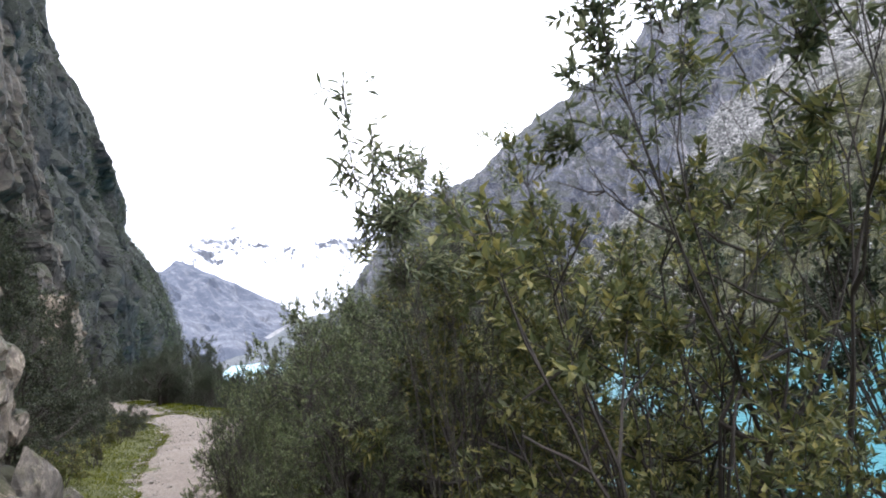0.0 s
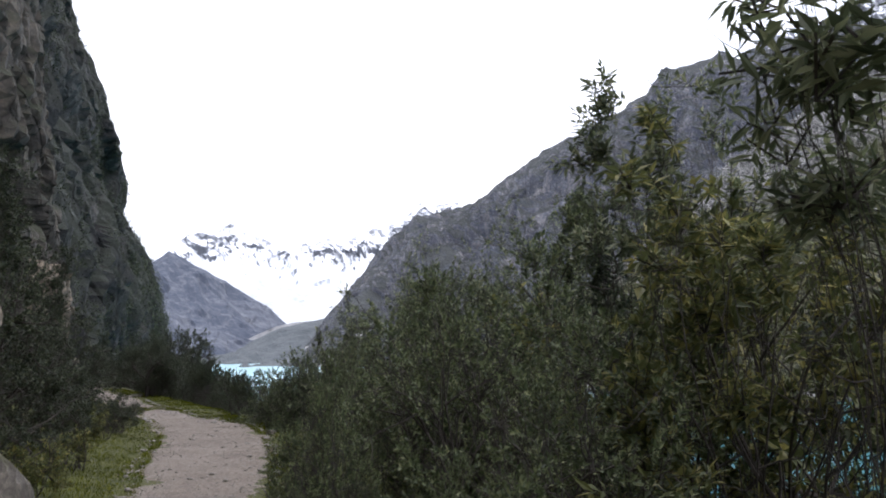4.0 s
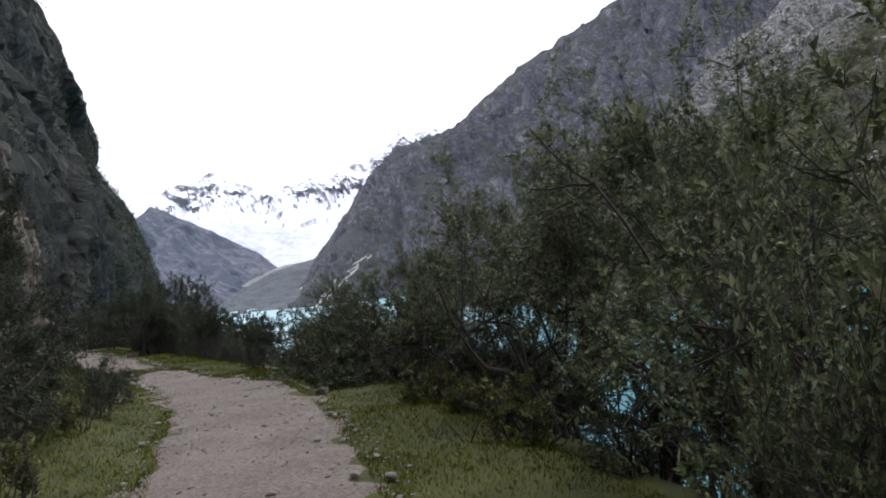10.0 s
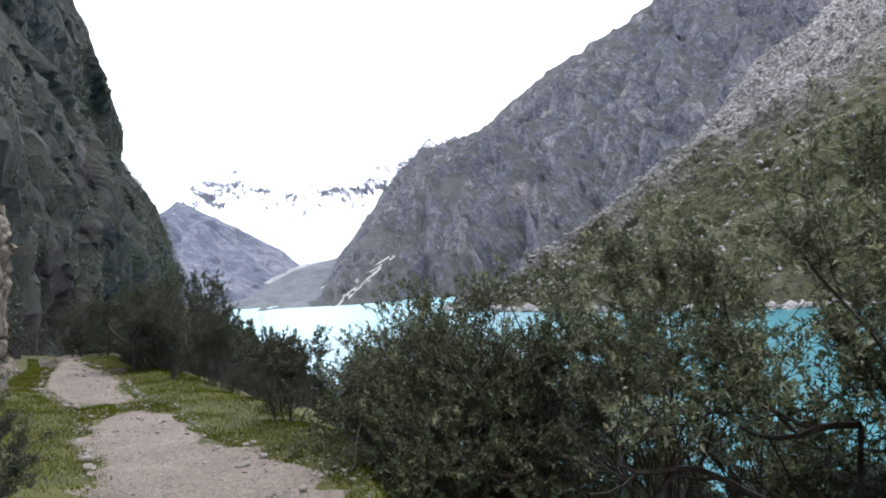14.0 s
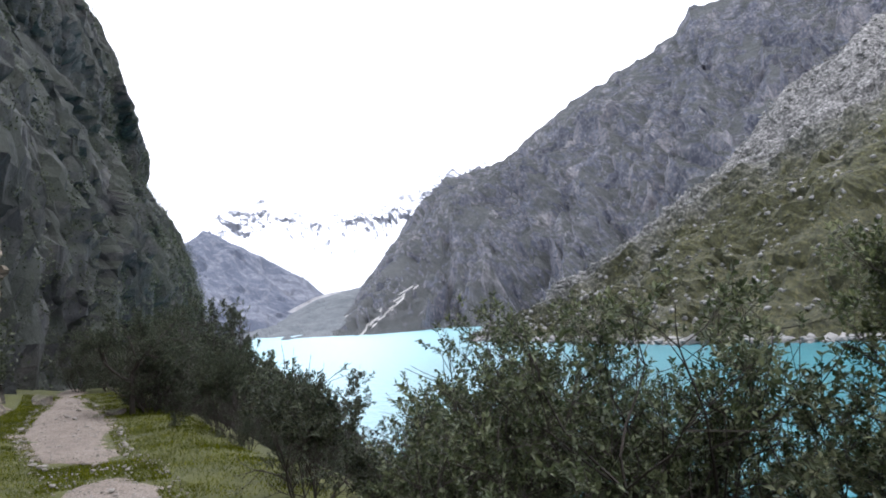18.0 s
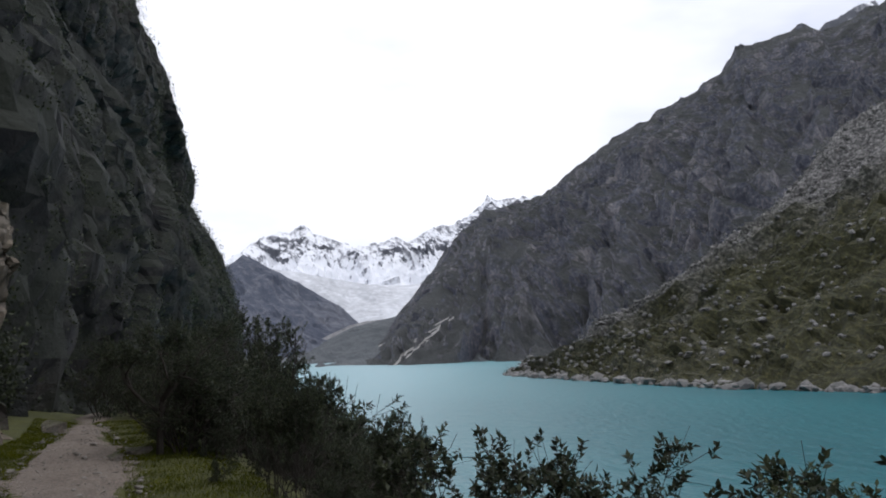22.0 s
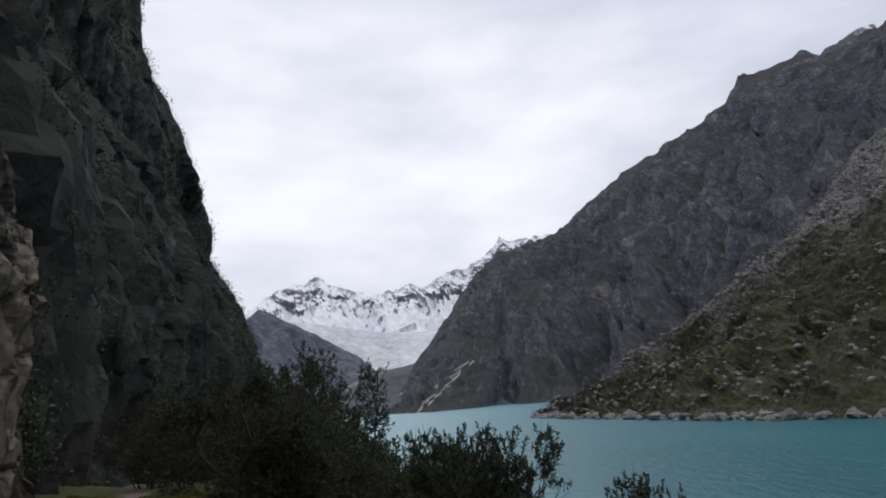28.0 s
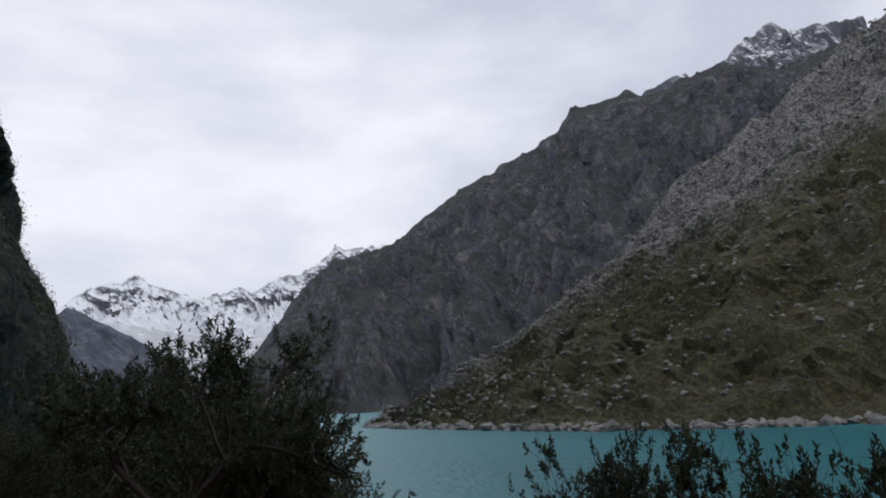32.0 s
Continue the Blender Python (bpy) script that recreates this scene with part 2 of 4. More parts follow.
m, n, l, b = material("snow_and_rock", 0.6)
t1 = noise_at(n, l, 0.026, 10, 0.74, (1.3, 0.6, 0.5))
g = n.new("ShaderNodeNewGeometry")
sep = n.new("ShaderNodeSeparateXYZ")
l.new(g.outputs["Normal"], sep.inputs[0])
mix = n.new("ShaderNodeMath")
mix.operation = "MULTIPLY_ADD"
mix.inputs[1].default_value = 0.55
l.new(sep.outputs["Z"], mix.inputs[0])
l.new(t1.outputs["Fac"], mix.inputs[2])
c, axes, lower, high = n.new("ShaderNodeTexCoord"), n.new("ShaderNodeSeparateXYZ"), n.new("ShaderNodeMapRange"), n.new("ShaderNodeMath")
l.new(c.outputs["Object"], axes.inputs[0])
l.new(axes.outputs["Z"], lower.inputs["Value"])
lower.inputs["From Min"].default_value, lower.inputs["From Max"].default_value = 380.0, 560.0
lower.inputs["To Min"].default_value, lower.inputs["To Max"].default_value = 0.34, -0.1
high.operation = "ADD"
l.new(mix.outputs[0], high.inputs[0])
l.new(lower.outputs["Result"], high.inputs[1])
l.new(ramp_of(n, l, high.outputs[0], [(0.55, (0.085, 0.092, 0.11)), (0.68, (0.3, 0.31, 0.34)), (0.78, (0.74, 0.76, 0.8))]).outputs["Color"], b.inputs["Base Color"])
SNOW = m

m, n, l, b = material("lake_water", 0.3)
w1 = noise_at(n, l, 0.7, 4, 0.6, (1, 0.5, 1))
w2 = noise_at(n, l, 0.03, 3, 0.5, (1, 0.35, 1))
deep = ramp_of(n, l, w2.outputs["Fac"], [(0.3, (0.006, 0.1, 0.122)), (0.7, (0.012, 0.142, 0.168))]).outputs["Color"]
# sky reflection painted in: paler near shore, and towards the head of the lake
c, side, stray, sky_glare = n.new("ShaderNodeTexCoord"), n.new("ShaderNodeVectorMath"), n.new("ShaderNodeMath"), n.new("ShaderNodeMapRange")
side.operation, stray.operation = "DOT_PRODUCT", "MULTIPLY_ADD"
side.inputs[1].default_value = (-0.95, 0.3, 0.0)
l.new(c.outputs["Object"], side.inputs[0])
l.new(w2.outputs["Fac"], stray.inputs[0])
stray.inputs[1].default_value = 26.0
l.new(side.outputs["Value"], stray.inputs[2])
l.new(stray.outputs[0], sky_glare.inputs["Value"])
sky_glare.interpolation_type = "SMOOTHSTEP"
sky_glare.inputs["From Min"].default_value, sky_glare.inputs["From Max"].default_value = -25.0, 65.0
l.new(blend(n, l, sky_glare.outputs["Result"], deep, (0.1, 0.27, 0.3)), b.inputs["Base Color"])
bump(n, l, b, w1.outputs["Fac"], 0.6, 0.5)
b.inputs["IOR"].default_value = 1.33
WATER = m

# scree: bare grey rubble along the ridge, scrub and moss further down
m, n, l, b = material("talus_scree", 0.95)
patch, grain, streak = noise_at(n, l, 0.05, 8, 0.68), noise_at(n, l, 0.9, 8, 0.75), noise_at(n, l, 0.02, 5, 0.6, (1, 1, 0.25))
rubble = ramp_of(n, l, grain.outputs["Fac"], [(0.36, (0.02, 0.02, 0.022)), (0.5, (0.12, 0.118, 0.115)), (0.64, (0.38, 0.37, 0.355))]).outputs["Color"]
scrub = ramp_of(n, l, grain.outputs["Fac"], [(0.36, (0.008, 0.011, 0.004)), (0.54, (0.042, 0.042, 0.013)), (0.7, (0.12, 0.11, 0.045))]).outputs["Color"]
c, level, mixed = n.new("ShaderNodeTexCoord"), n.new("ShaderNodeMapRange"), n.new("ShaderNodeMath")
away, fall = n.new("ShaderNodeVectorMath"), n.new("ShaderNodeMath")
away.operation, fall.operation = "DOT_PRODUCT", "ADD"
away.inputs[1].default_value, fall.inputs[1].default_value = (-0.288, -0.957, -0.9), 338.8
l.new(c.outputs["Object"], away.inputs[0])
l.new(away.outputs["Value"], fall.inputs[0])
l.new(fall.outputs[0], level.inputs["Value"])
level.inputs["From Min"].default_value, level.inputs["From Max"].default_value = 0.0, 60.0
level.inputs["To Min"].default_value, level.inputs["To Max"].default_value = 0.24, -0.1
mixed.operation = "ADD"
l.new(level.outputs["Result"], mixed.inputs[0])
l.new(blend(n, l, 0.5, patch.outputs["Fac"], streak.outputs["Fac"]), mixed.inputs[1])
share = ramp_of(n, l, mixed.outputs[0], [(0.42, (0, 0, 0)), (0.66, (1, 1, 1))])
l.new(blend(n, l, share.outputs["Color"], scrub, rubble), b.inputs["Base Color"])
bump(n, l, b, grain.outputs["Fac"], 0.9, 0.9)
TALUS = m

SOIL = plain_noise("soil_and_moss", (0.02, 0.024, 0.005), (0.076, 0.08, 0.009), 1.6, 0.95, 0.03, 14)
m, n, l, b = material("path_gravel", 0.95)
patch, grit, speck = noise_at(n, l, 0.9, 6, 0.65), noise_at(n, l, 42, 6, 0.75), n.new("ShaderNodeTexVoronoi")
c = n.new("ShaderNodeTexCoord")
speck.inputs["Scale"].default_value = 34.0
l.new(c.outputs["Object"], speck.inputs["Vector"])
col = ramp_of(n, l, patch.outputs["Fac"], [(0.32, (0.078, 0.062, 0.05)), (0.5, (0.13, 0.108, 0.09)), (0.68, (0.195, 0.17, 0.147))]).outputs["Color"]
col = blend(n, l, 0.5, col, ramp_of(n, l, grit.outputs["Fac"], [(0.36, (0.06, 0.046, 0.036)), (0.52, (0.17, 0.14, 0.115)), (0.66, (0.33, 0.295, 0.255))]).outputs["Color"])
tone = ramp_of(n, l, speck.outputs["Color"], [(0.15, (0.62, 0.58, 0.55)), (0.5, (1, 1, 1)), (0.85, (1.35, 1.3, 1.25))])
col = blend(n, l, 0.6, col, tone.outputs["Color"], "MULTIPLY")
l.new(col, b.inputs["Base Color"])
bump(n, l, b, blend(n, l, 0.5, grit.outputs["Fac"], speck.outputs["Distance"]), 0.8, 0.02)
GRAVEL = m
PEBBLE = plain_noise("pebble_stone", (0.1, 0.09, 0.08), (0.28, 0.26, 0.225), 9, 0.85, 0.004, 70)
GRASS = leaf_material("verge_grass", (0.022, 0.029, 0.002), (0.088, 0.102, 0.004), (0.165, 0.172, 0.008))
GRASS.node_tree.nodes["Principled BSDF"].inputs["Specular IOR Level"].default_value = 0.1
BARK = plain_noise("dark_bark", (0.02, 0.017, 0.014), (0.06, 0.048, 0.04), 6, 0.9, 0.01, 40)
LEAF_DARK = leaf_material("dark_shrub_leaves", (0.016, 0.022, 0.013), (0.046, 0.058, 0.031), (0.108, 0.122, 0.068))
# darker copy of the thicket green, with the thicket's shade in its colour
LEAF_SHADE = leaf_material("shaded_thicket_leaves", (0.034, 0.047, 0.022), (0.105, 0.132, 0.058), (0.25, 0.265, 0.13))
# lighter copy: glare over the lakeside thicket is painted into the leaf colour
LEAF_BRIGHTENED = leaf_material("thicket_leaves", (0.042, 0.055, 0.03), (0.135, 0.158, 0.082), (0.31, 0.315, 0.18))
LEAF_WARM = leaf_material("olive_shrub_leaves", (0.04, 0.052, 0.02), (0.132, 0.143, 0.052), (0.31, 0.27, 0.085))
LEAF_GREY = leaf_material("grey_green_leaves", (0.026, 0.036, 0.017), (0.078, 0.1, 0.044), (0.19, 0.21, 0.11))


# ---------------------------------------------------------------- building blocks
rng = np.random.default_rng(7)


def mesh_of(name, verts, faces, mat, smooth=False):
    me = bpy.data.meshes.new(name)
    me.from_pydata(np.asarray(verts, float).tolist(), [], [list(map(int, f)) for f in faces])
    me.materials.append(mat)
    if smooth:
        me.polygons.foreach_set("use_smooth", [True] * len(me.polygons))
    me.update()
    return me


def part(name, me, parent, label=""):
    ob = new(name, me)
    ob.parent = parent
    return tagged(ob, label)


def lattice(h, seed):
    """Random numbers 0..1 for whole-number cells."""
    k = np.zeros(h.shape[1:], np.uint64)
    for n, axis in enumerate(h):
        k = k * np.uint64(6364136223846793005) + (axis.astype(np.int64) + 100003).astype(np.uint64) * np.uint64(2654435761 + 97 * n)
        k ^= k >> np.uint64(29)
    k = k * np.uint64(0x9E3779B97F4A7C15) + np.uint64(seed * 7919 + 13)
    k ^= k >> np.uint64(31)
    k = k * np.uint64(0xBF58476D1CE4E5B9)
    k ^= k >> np.uint64(27)
    return (k >> np.uint64(11)).astype(float) / 2**53


def soft_noise(x, y, seed=0):
    """Value noise, -1..1."""
    xi, yi = np.floor(x), np.floor(y)
    u, v = x - xi, y - yi
    u, v = u * u * (3 - 2 * u), v * v * (3 - 2 * v)
    c = [[lattice(np.stack([xi + a, yi + b]), seed) for b in (0, 1)] for a in (0, 1)]
    low, high = c[0][0] * (1 - v) + c[0][1] * v, c[1][0] * (1 - v) + c[1][1] * v
    return 2 * (low * (1 - u) + high * u) - 1


def rough_noise(x, y, seed=0, octaves=5, gain=0.5, ridged=False):
    total, amp = 0, 1.0
    for k in range(octaves):
        s = soft_noise(x * 2**k + 17.3 * k, y * 2**k - 9.1 * k, seed + k)
        total = total + amp * ((1 - 2 * np.abs(s)) if ridged else s)
        amp *= gain
    return total


def facets(x, y, seed=0):
    """Broken rock: each cell stands forward by its own amount and leans its own way. Also how near the cell's edge a point lies."""
    xi, yi = np.floor(x), np.floor(y)
    best, second = np.full(x.shape, 9.0), np.full(x.shape, 9.0)
    value = np.zeros(x.shape)
    for a in (-1, 0, 1):
        for b in (-1, 0, 1):
            c = np.stack([xi + a, yi + b])
            px, py = c[0] + lattice(c, seed), c[1] + lattice(c, seed + 1)
            dx, dy = x - px, y - py
            d = np.hypot(dx, dy)
            v = lattice(c, seed + 2) - 0.5 + (lattice(c, seed + 3) - 0.5) * 1.3 * dx + (lattice(c, seed + 4) - 0.5) * 1.3 * dy
            near = d < best
            second = np.where(near, best, np.minimum(second, d))
            value, best = np.where(near, v, value), np.where(near, d, best)
    return value, second - best


def grid_faces(nu, nv):
    a = (np.arange(nu - 1)[:, None] * nv + np.arange(nv - 1)[None]).ravel()
    return np.stack([a, a + nv, a + nv + 1, a + 1], 1)


def sheet(name, x, y, z, mat, smooth=False, flip=False):
    f = grid_faces(*x.shape)
    return mesh_of(name, np.stack([x.ravel(), y.ravel(), z.ravel()], 1), f[:, ::-1] if flip else f, mat, smooth)


def curve_at(points, u):
    """Points along a line of control points, u 0..1."""
    p = np.array(points, float)
    s = np.r_[0, np.cumsum(np.linalg.norm(np.diff(p[:, :2], axis=0), axis=1))]
    return np.stack([np.interp(np.asarray(u) * s[-1], s, p[:, k]) for k in range(p.shape[1])], -1)


def massif(name, ridge, base, nu, nv, crag, size, mat, seed, bow=0.0, label="", category="mountain", jag=0.08, squash=1.0, teeth=0.12, calm=0.0):
    """A mountain side from its ridge line down to its foot line."""
    u, v = np.linspace(0, 1, nu), np.linspace(0, 1, nv)
    top, foot = curve_at(ridge, u)[:, None], curve_at(base, u)[:, None]
    w = v[None, :, None]
    p = top * (1 - w) + foot * w
    p[..., 2] -= bow * np.sin(np.pi * v)[None] * (top[..., 2] - foot[..., 2])
    out = np.cross(np.gradient(p, axis=0).reshape(-1, 3), np.gradient(p, axis=1).reshape(-1, 3)).reshape(p.shape)
    out /= np.linalg.norm(out, axis=-1, keepdims=True) + 1e-9
    out *= np.where(out[..., 2:] < 0, -1, 1)
    along = (np.arange(nu) / (nu - 1) * np.linalg.norm(np.diff(curve_at(ridge, np.linspace(0, 1, 60)), axis=0), axis=1).sum())[:, None] / size
    down = (v * np.linalg.norm(top - foot, axis=-1).mean())[None] / size
    along, down = np.broadcast_arrays(along, down)
    h = rough_noise(along * squash + 0.5 * soft_noise(along, down, seed + 50), down * 0.45, seed, 6, 0.52, True)
    f, _ = facets(along * 3 * squash, down * 2.2, seed + 20)
    h = h + 0.5 * f
    h = h - h.mean() - 0.3
    fade = np.clip(np.minimum(v / 0.12, 1), jag, 1)[None] * np.clip((1 - v) / 0.06, 0, 1)[None]
    fade = fade * np.clip(u / calm, 0.12, 1)[:, None] if calm else fade
    p = p + out * (h * fade * crag)[..., None]
    p[:, 0, 2] += crag * teeth * rough_noise(along[:, 0] * 5, along[:, 0] * 0 + seed, seed + 9, 4, 0.6)
    me = sheet(name, p[..., 0], p[..., 1], p[..., 2], mat)
    return tagged(new(name, me), label, category, kind="structure"), p


# ---------------------------------------------------------------- ground, path and lake
LAKE = -8.0
PATH_LEFT = [(-6, 4.9), (0, 4.3), (8, 3.3), (12, 2.9), (17, 2.5), (19, 2.25), (21, 2.12), (24, 2.08), (26, 2.0), (27, 1.92), (29, 1.5), (31, 1.0), (32.6, 0.75), (34, 0.2), (37.5, -1.05), (42, -2.0), (46, -2.5), (54, -4.2)]
PATH_RIGHT = [(-6, 6.6), (0, 6.0), (8, 4.7), (12, 3.95), (16, 3.75), (18.5, 3.95), (20.5, 4.1), (25, 4.15), (27.0, 3.95), (27.8, 3.5), (30.2, 2.6), (32.6, 2.1), (34.3, 1.45), (37.9, 0.6), (40.5, -0.05), (44, -1.2), (46, -1.9), (54, -3.2)]


def path_left(y):
    return np.interp(y, *np.transpose(PATH_LEFT))


def path_right(y):
    return np.interp(y, *np.transpose(PATH_RIGHT))


def cliff_foot(y):
    return np.interp(y, [-30, 0, 6, 9, 13, 16.5, 18, 20, 25, 30, 34, 36, 40, 43, 50, 60, 100, 150, 187, 192],
                     [-3, 1.4, 2.0, 1.7, 1.5, 1.5, 0.6, 0.0, -1.5, -1.9, -1.6, -1.7, -2.2, -2.6, -4.4, -6.5, -8.5, -9.0, -9.2, -10])


def ground_height(x, y):
    right = path_right(y)
    d = x - right - 0.9
    slope = np.where(d > 0, -0.25 * np.minimum(d, 1) - 0.62 * np.clip(d - 1, 0, 16), 0)
    left = path_left(y) - x
    bank = np.clip(left, 0, 3) * 0.16
    near = np.clip((75 - y) / 25, 0, 1)
    dip = np.clip((x - 4.12) / 0.4, 0, 1) * np.clip((y - 25.2) / 0.5, 0, 1) * np.clip((28.6 - y) / 0.9, 0, 1)
    z = slope + bank - 0.75 * dip
    z = np.where(d > 17, -10.2, z) * near + (1 - near) * -10.2
    z += 0.05 * rough_noise(x * 0.8, y * 0.8, 3, 4) * np.clip(np.abs(x - (right + path_left(y)) / 2) / 3, 0.15, 2.5)
    return np.maximum(z, -10.5)


def edges(parts):
    return np.unique(np.concatenate([np.linspace(a, b, k) for a, b, k in parts]))


gx = edges([(-4500, -300, 8), (-300, -20, 14), (-20, -4, 40), (-4, 12, 90), (12, 30, 40), (30, 300, 20), (300, 4500, 10)])
gy = edges([(-4000, -100, 8), (-100, -8, 12), (-8, 52, 260), (52, 90, 60), (90, 700, 24), (700, 4900, 12)])
X, Y = np.meshgrid(gx, gy, indexing="ij")
tagged(new("ground", sheet("ground", X, Y, ground_height(X, Y) - 0.0, SOIL, True)), "mossy dark soil bank falling to the lake", "ground", kind="structure")


def strip(name, y0, y1, blunt):
    """The worn gravel of the path between two places, with ragged edges and rounded ends."""
    y = np.arange(y0, y1, 0.1)
    end = np.clip(np.minimum(y - y0, y1 - y) / blunt, 0, 1) ** 0.5
    a, b = path_left(y), path_right(y)
    mid, half = (a + b) / 2, (b - a) / 2 * (0.15 + 0.85 * end)
    e1 = 0.24 * rough_noise(y * 1.1, y * 0 + 4, 5, 4)
    e2 = 0.24 * rough_noise(y * 1.1, y * 0 + 9, 6, 4)
    w = np.linspace(-1, 1, 25)
    xs = mid[:, None] + half[:, None] * w[None] + np.where(w < 0, e1[:, None] * -w, e2[:, None] * w)
    ys = np.repeat(y[:, None], 25, 1)
    rise = 0.03 - 0.065 * np.abs(w[None]) ** 4 + 0.035 * np.abs(w[None]) ** 2 * rough_noise(xs * 2.6, ys * 2.6, 7, 4)
    z = ground_height(xs, ys) + rise + 0.012 * rough_noise(xs * 4, ys * 4, 8, 4)
    return tagged(new(name, sheet(name, xs, ys, z, GRAVEL, True, True)), "worn grey-brown gravel footpath with loose stones", "path", kind="structure")


strip("path", -6, 32.3, 0.8)
strip("path", 33.3, 54, 1.2)

lx = edges([(-12, 60, 30), (60, 900, 12)])
ly = edges([(-600, 0, 8), (0, 120, 30), (120, 900, 16)])
X, Y = np.meshgrid(lx, ly, indexing="ij")
tagged(new("water", sheet("water", X, Y, X * 0 + LAKE, WATER, True)), "turquoise milky glacial lake with faint ripples", "lake", kind="structure")

# ---------------------------------------------------------------- cliff beside the path
LEAN_Z = [-2, 9, 23, 32, 39, 50, 60, 78, 108, 150]
LEAN_X = [0, 0, -4.4, -10.0, -8.9, -13.2, -15.2, -23.4, -24, -42]


def cliff_near(name, y0, y1, step, height, mat, seed, block, depth, lean, label, recess=0.0):
    y = np.arange(y0, y1 + step, step)
    z = np.r_[np.arange(-0.8, min(7, height), step), np.arange(7, height, step * 2.2)]
    Y, Z = np.meshgrid(y, z, indexing="ij")
    wy, wz = Y + 0.35 * soft_noise(Y * 0.7, Z * 0.7, seed), Z + 0.5 * soft_noise(Y * 0.5, Z * 0.5, seed + 1)
    f1, c1 = facets(wy / block, wz / (block * 1.5), seed + 3)
    f2, c2 = facets(wy / (block * 0.38), wz / (block * 0.6), seed + 8)
    f3, _ = facets(wy / (block * 0.13), wz / (block * 0.2), seed + 13)
    out = depth * (0.95 * f1 + 0.42 * f2 + 0.13 * f3) - depth * 0.5 * np.exp(-c1 / 0.05) - depth * 0.2 * np.exp(-c2 / 0.06)
    out += depth * 0.5 * soft_noise(Y * 0.25, Z * 0.2, seed + 21)
    out = out - recess * np.clip((Y - 16.1) / 0.8, 0, 1) * np.clip((Z - 2.0) / 0.8, 0, 1)
    tie = np.clip((Y - y0) / 2.4, 0, 1) * np.clip((y1 - Y) / 2.4, 0, 1)
    x = cliff_foot(Y) - lean * np.clip(Z, 0, 99) + out - 0.6 * depth - 3.4 * (1 - tie) ** 1.5
    return tagged(new(name, sheet(name, x, Y, Z, mat)), label, "cliff", kind="structure")


cliff_near("cliff_outcrop", 0, 20.2, 0.1, 24, CLIFF_NEAR, 31, 1.7, 0.9, 0.05, "overhanging broken grey rock face beside the path", 1.3)
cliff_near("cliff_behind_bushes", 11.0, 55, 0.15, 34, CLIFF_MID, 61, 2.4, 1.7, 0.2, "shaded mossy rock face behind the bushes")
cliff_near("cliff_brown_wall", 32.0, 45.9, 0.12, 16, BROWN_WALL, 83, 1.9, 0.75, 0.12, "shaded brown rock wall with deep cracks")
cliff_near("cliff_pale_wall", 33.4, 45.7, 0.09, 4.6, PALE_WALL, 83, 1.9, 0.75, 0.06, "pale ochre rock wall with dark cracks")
cliff_near("cliff_behind", -40, 3, 0.4, 24, CLIFF_NEAR, 97, 2.2, 1.0, 0.15, "grey rock face at the start of the path")

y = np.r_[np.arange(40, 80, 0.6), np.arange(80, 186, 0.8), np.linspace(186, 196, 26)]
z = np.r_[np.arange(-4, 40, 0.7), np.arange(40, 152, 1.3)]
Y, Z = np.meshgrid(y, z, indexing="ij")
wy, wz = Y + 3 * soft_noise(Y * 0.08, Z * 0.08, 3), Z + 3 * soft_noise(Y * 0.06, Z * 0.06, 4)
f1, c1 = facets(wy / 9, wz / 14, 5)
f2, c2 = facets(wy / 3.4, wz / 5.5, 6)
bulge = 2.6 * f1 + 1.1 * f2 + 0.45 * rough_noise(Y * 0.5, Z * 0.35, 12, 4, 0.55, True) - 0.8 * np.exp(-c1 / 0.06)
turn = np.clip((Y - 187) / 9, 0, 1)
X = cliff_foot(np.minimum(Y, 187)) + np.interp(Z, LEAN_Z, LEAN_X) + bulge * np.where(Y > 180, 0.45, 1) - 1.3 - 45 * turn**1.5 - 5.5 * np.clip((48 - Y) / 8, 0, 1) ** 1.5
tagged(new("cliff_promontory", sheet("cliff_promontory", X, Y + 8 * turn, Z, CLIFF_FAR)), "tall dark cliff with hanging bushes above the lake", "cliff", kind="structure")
CLIFF_GRID = (X, Y, Z)

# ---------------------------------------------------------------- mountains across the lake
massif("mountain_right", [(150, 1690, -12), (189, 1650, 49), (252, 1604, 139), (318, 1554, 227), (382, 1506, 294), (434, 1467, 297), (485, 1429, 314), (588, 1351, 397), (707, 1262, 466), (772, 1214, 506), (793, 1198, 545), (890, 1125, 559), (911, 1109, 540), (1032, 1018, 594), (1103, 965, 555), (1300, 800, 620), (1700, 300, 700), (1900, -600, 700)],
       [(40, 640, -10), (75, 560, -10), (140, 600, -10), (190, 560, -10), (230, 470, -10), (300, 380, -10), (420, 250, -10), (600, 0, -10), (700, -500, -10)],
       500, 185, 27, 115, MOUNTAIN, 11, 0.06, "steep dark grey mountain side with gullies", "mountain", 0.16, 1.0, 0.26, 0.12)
_, TALUS_P = massif("talus_slope", [(80, 300, -9.5), (88, 291, -5), (113, 284, 11), (133, 278, 22), (165, 268, 47), (200, 258, 78), (264, 238, 128), (400, 190, 235), (560, 60, 330), (640, -260, 380)],
       [(76, 290, -9), (77, 262, -9), (82, 215, -9), (89, 165, -9), (104, 138, -9), (125, 110, -9), (170, 50, -9), (260, -80, -9), (300, -300, -9)],
       400, 170, 4.4, 29, TALUS, 23, 0.05, "green and grey boulder scree slope above the shore", "slope", 0.5)
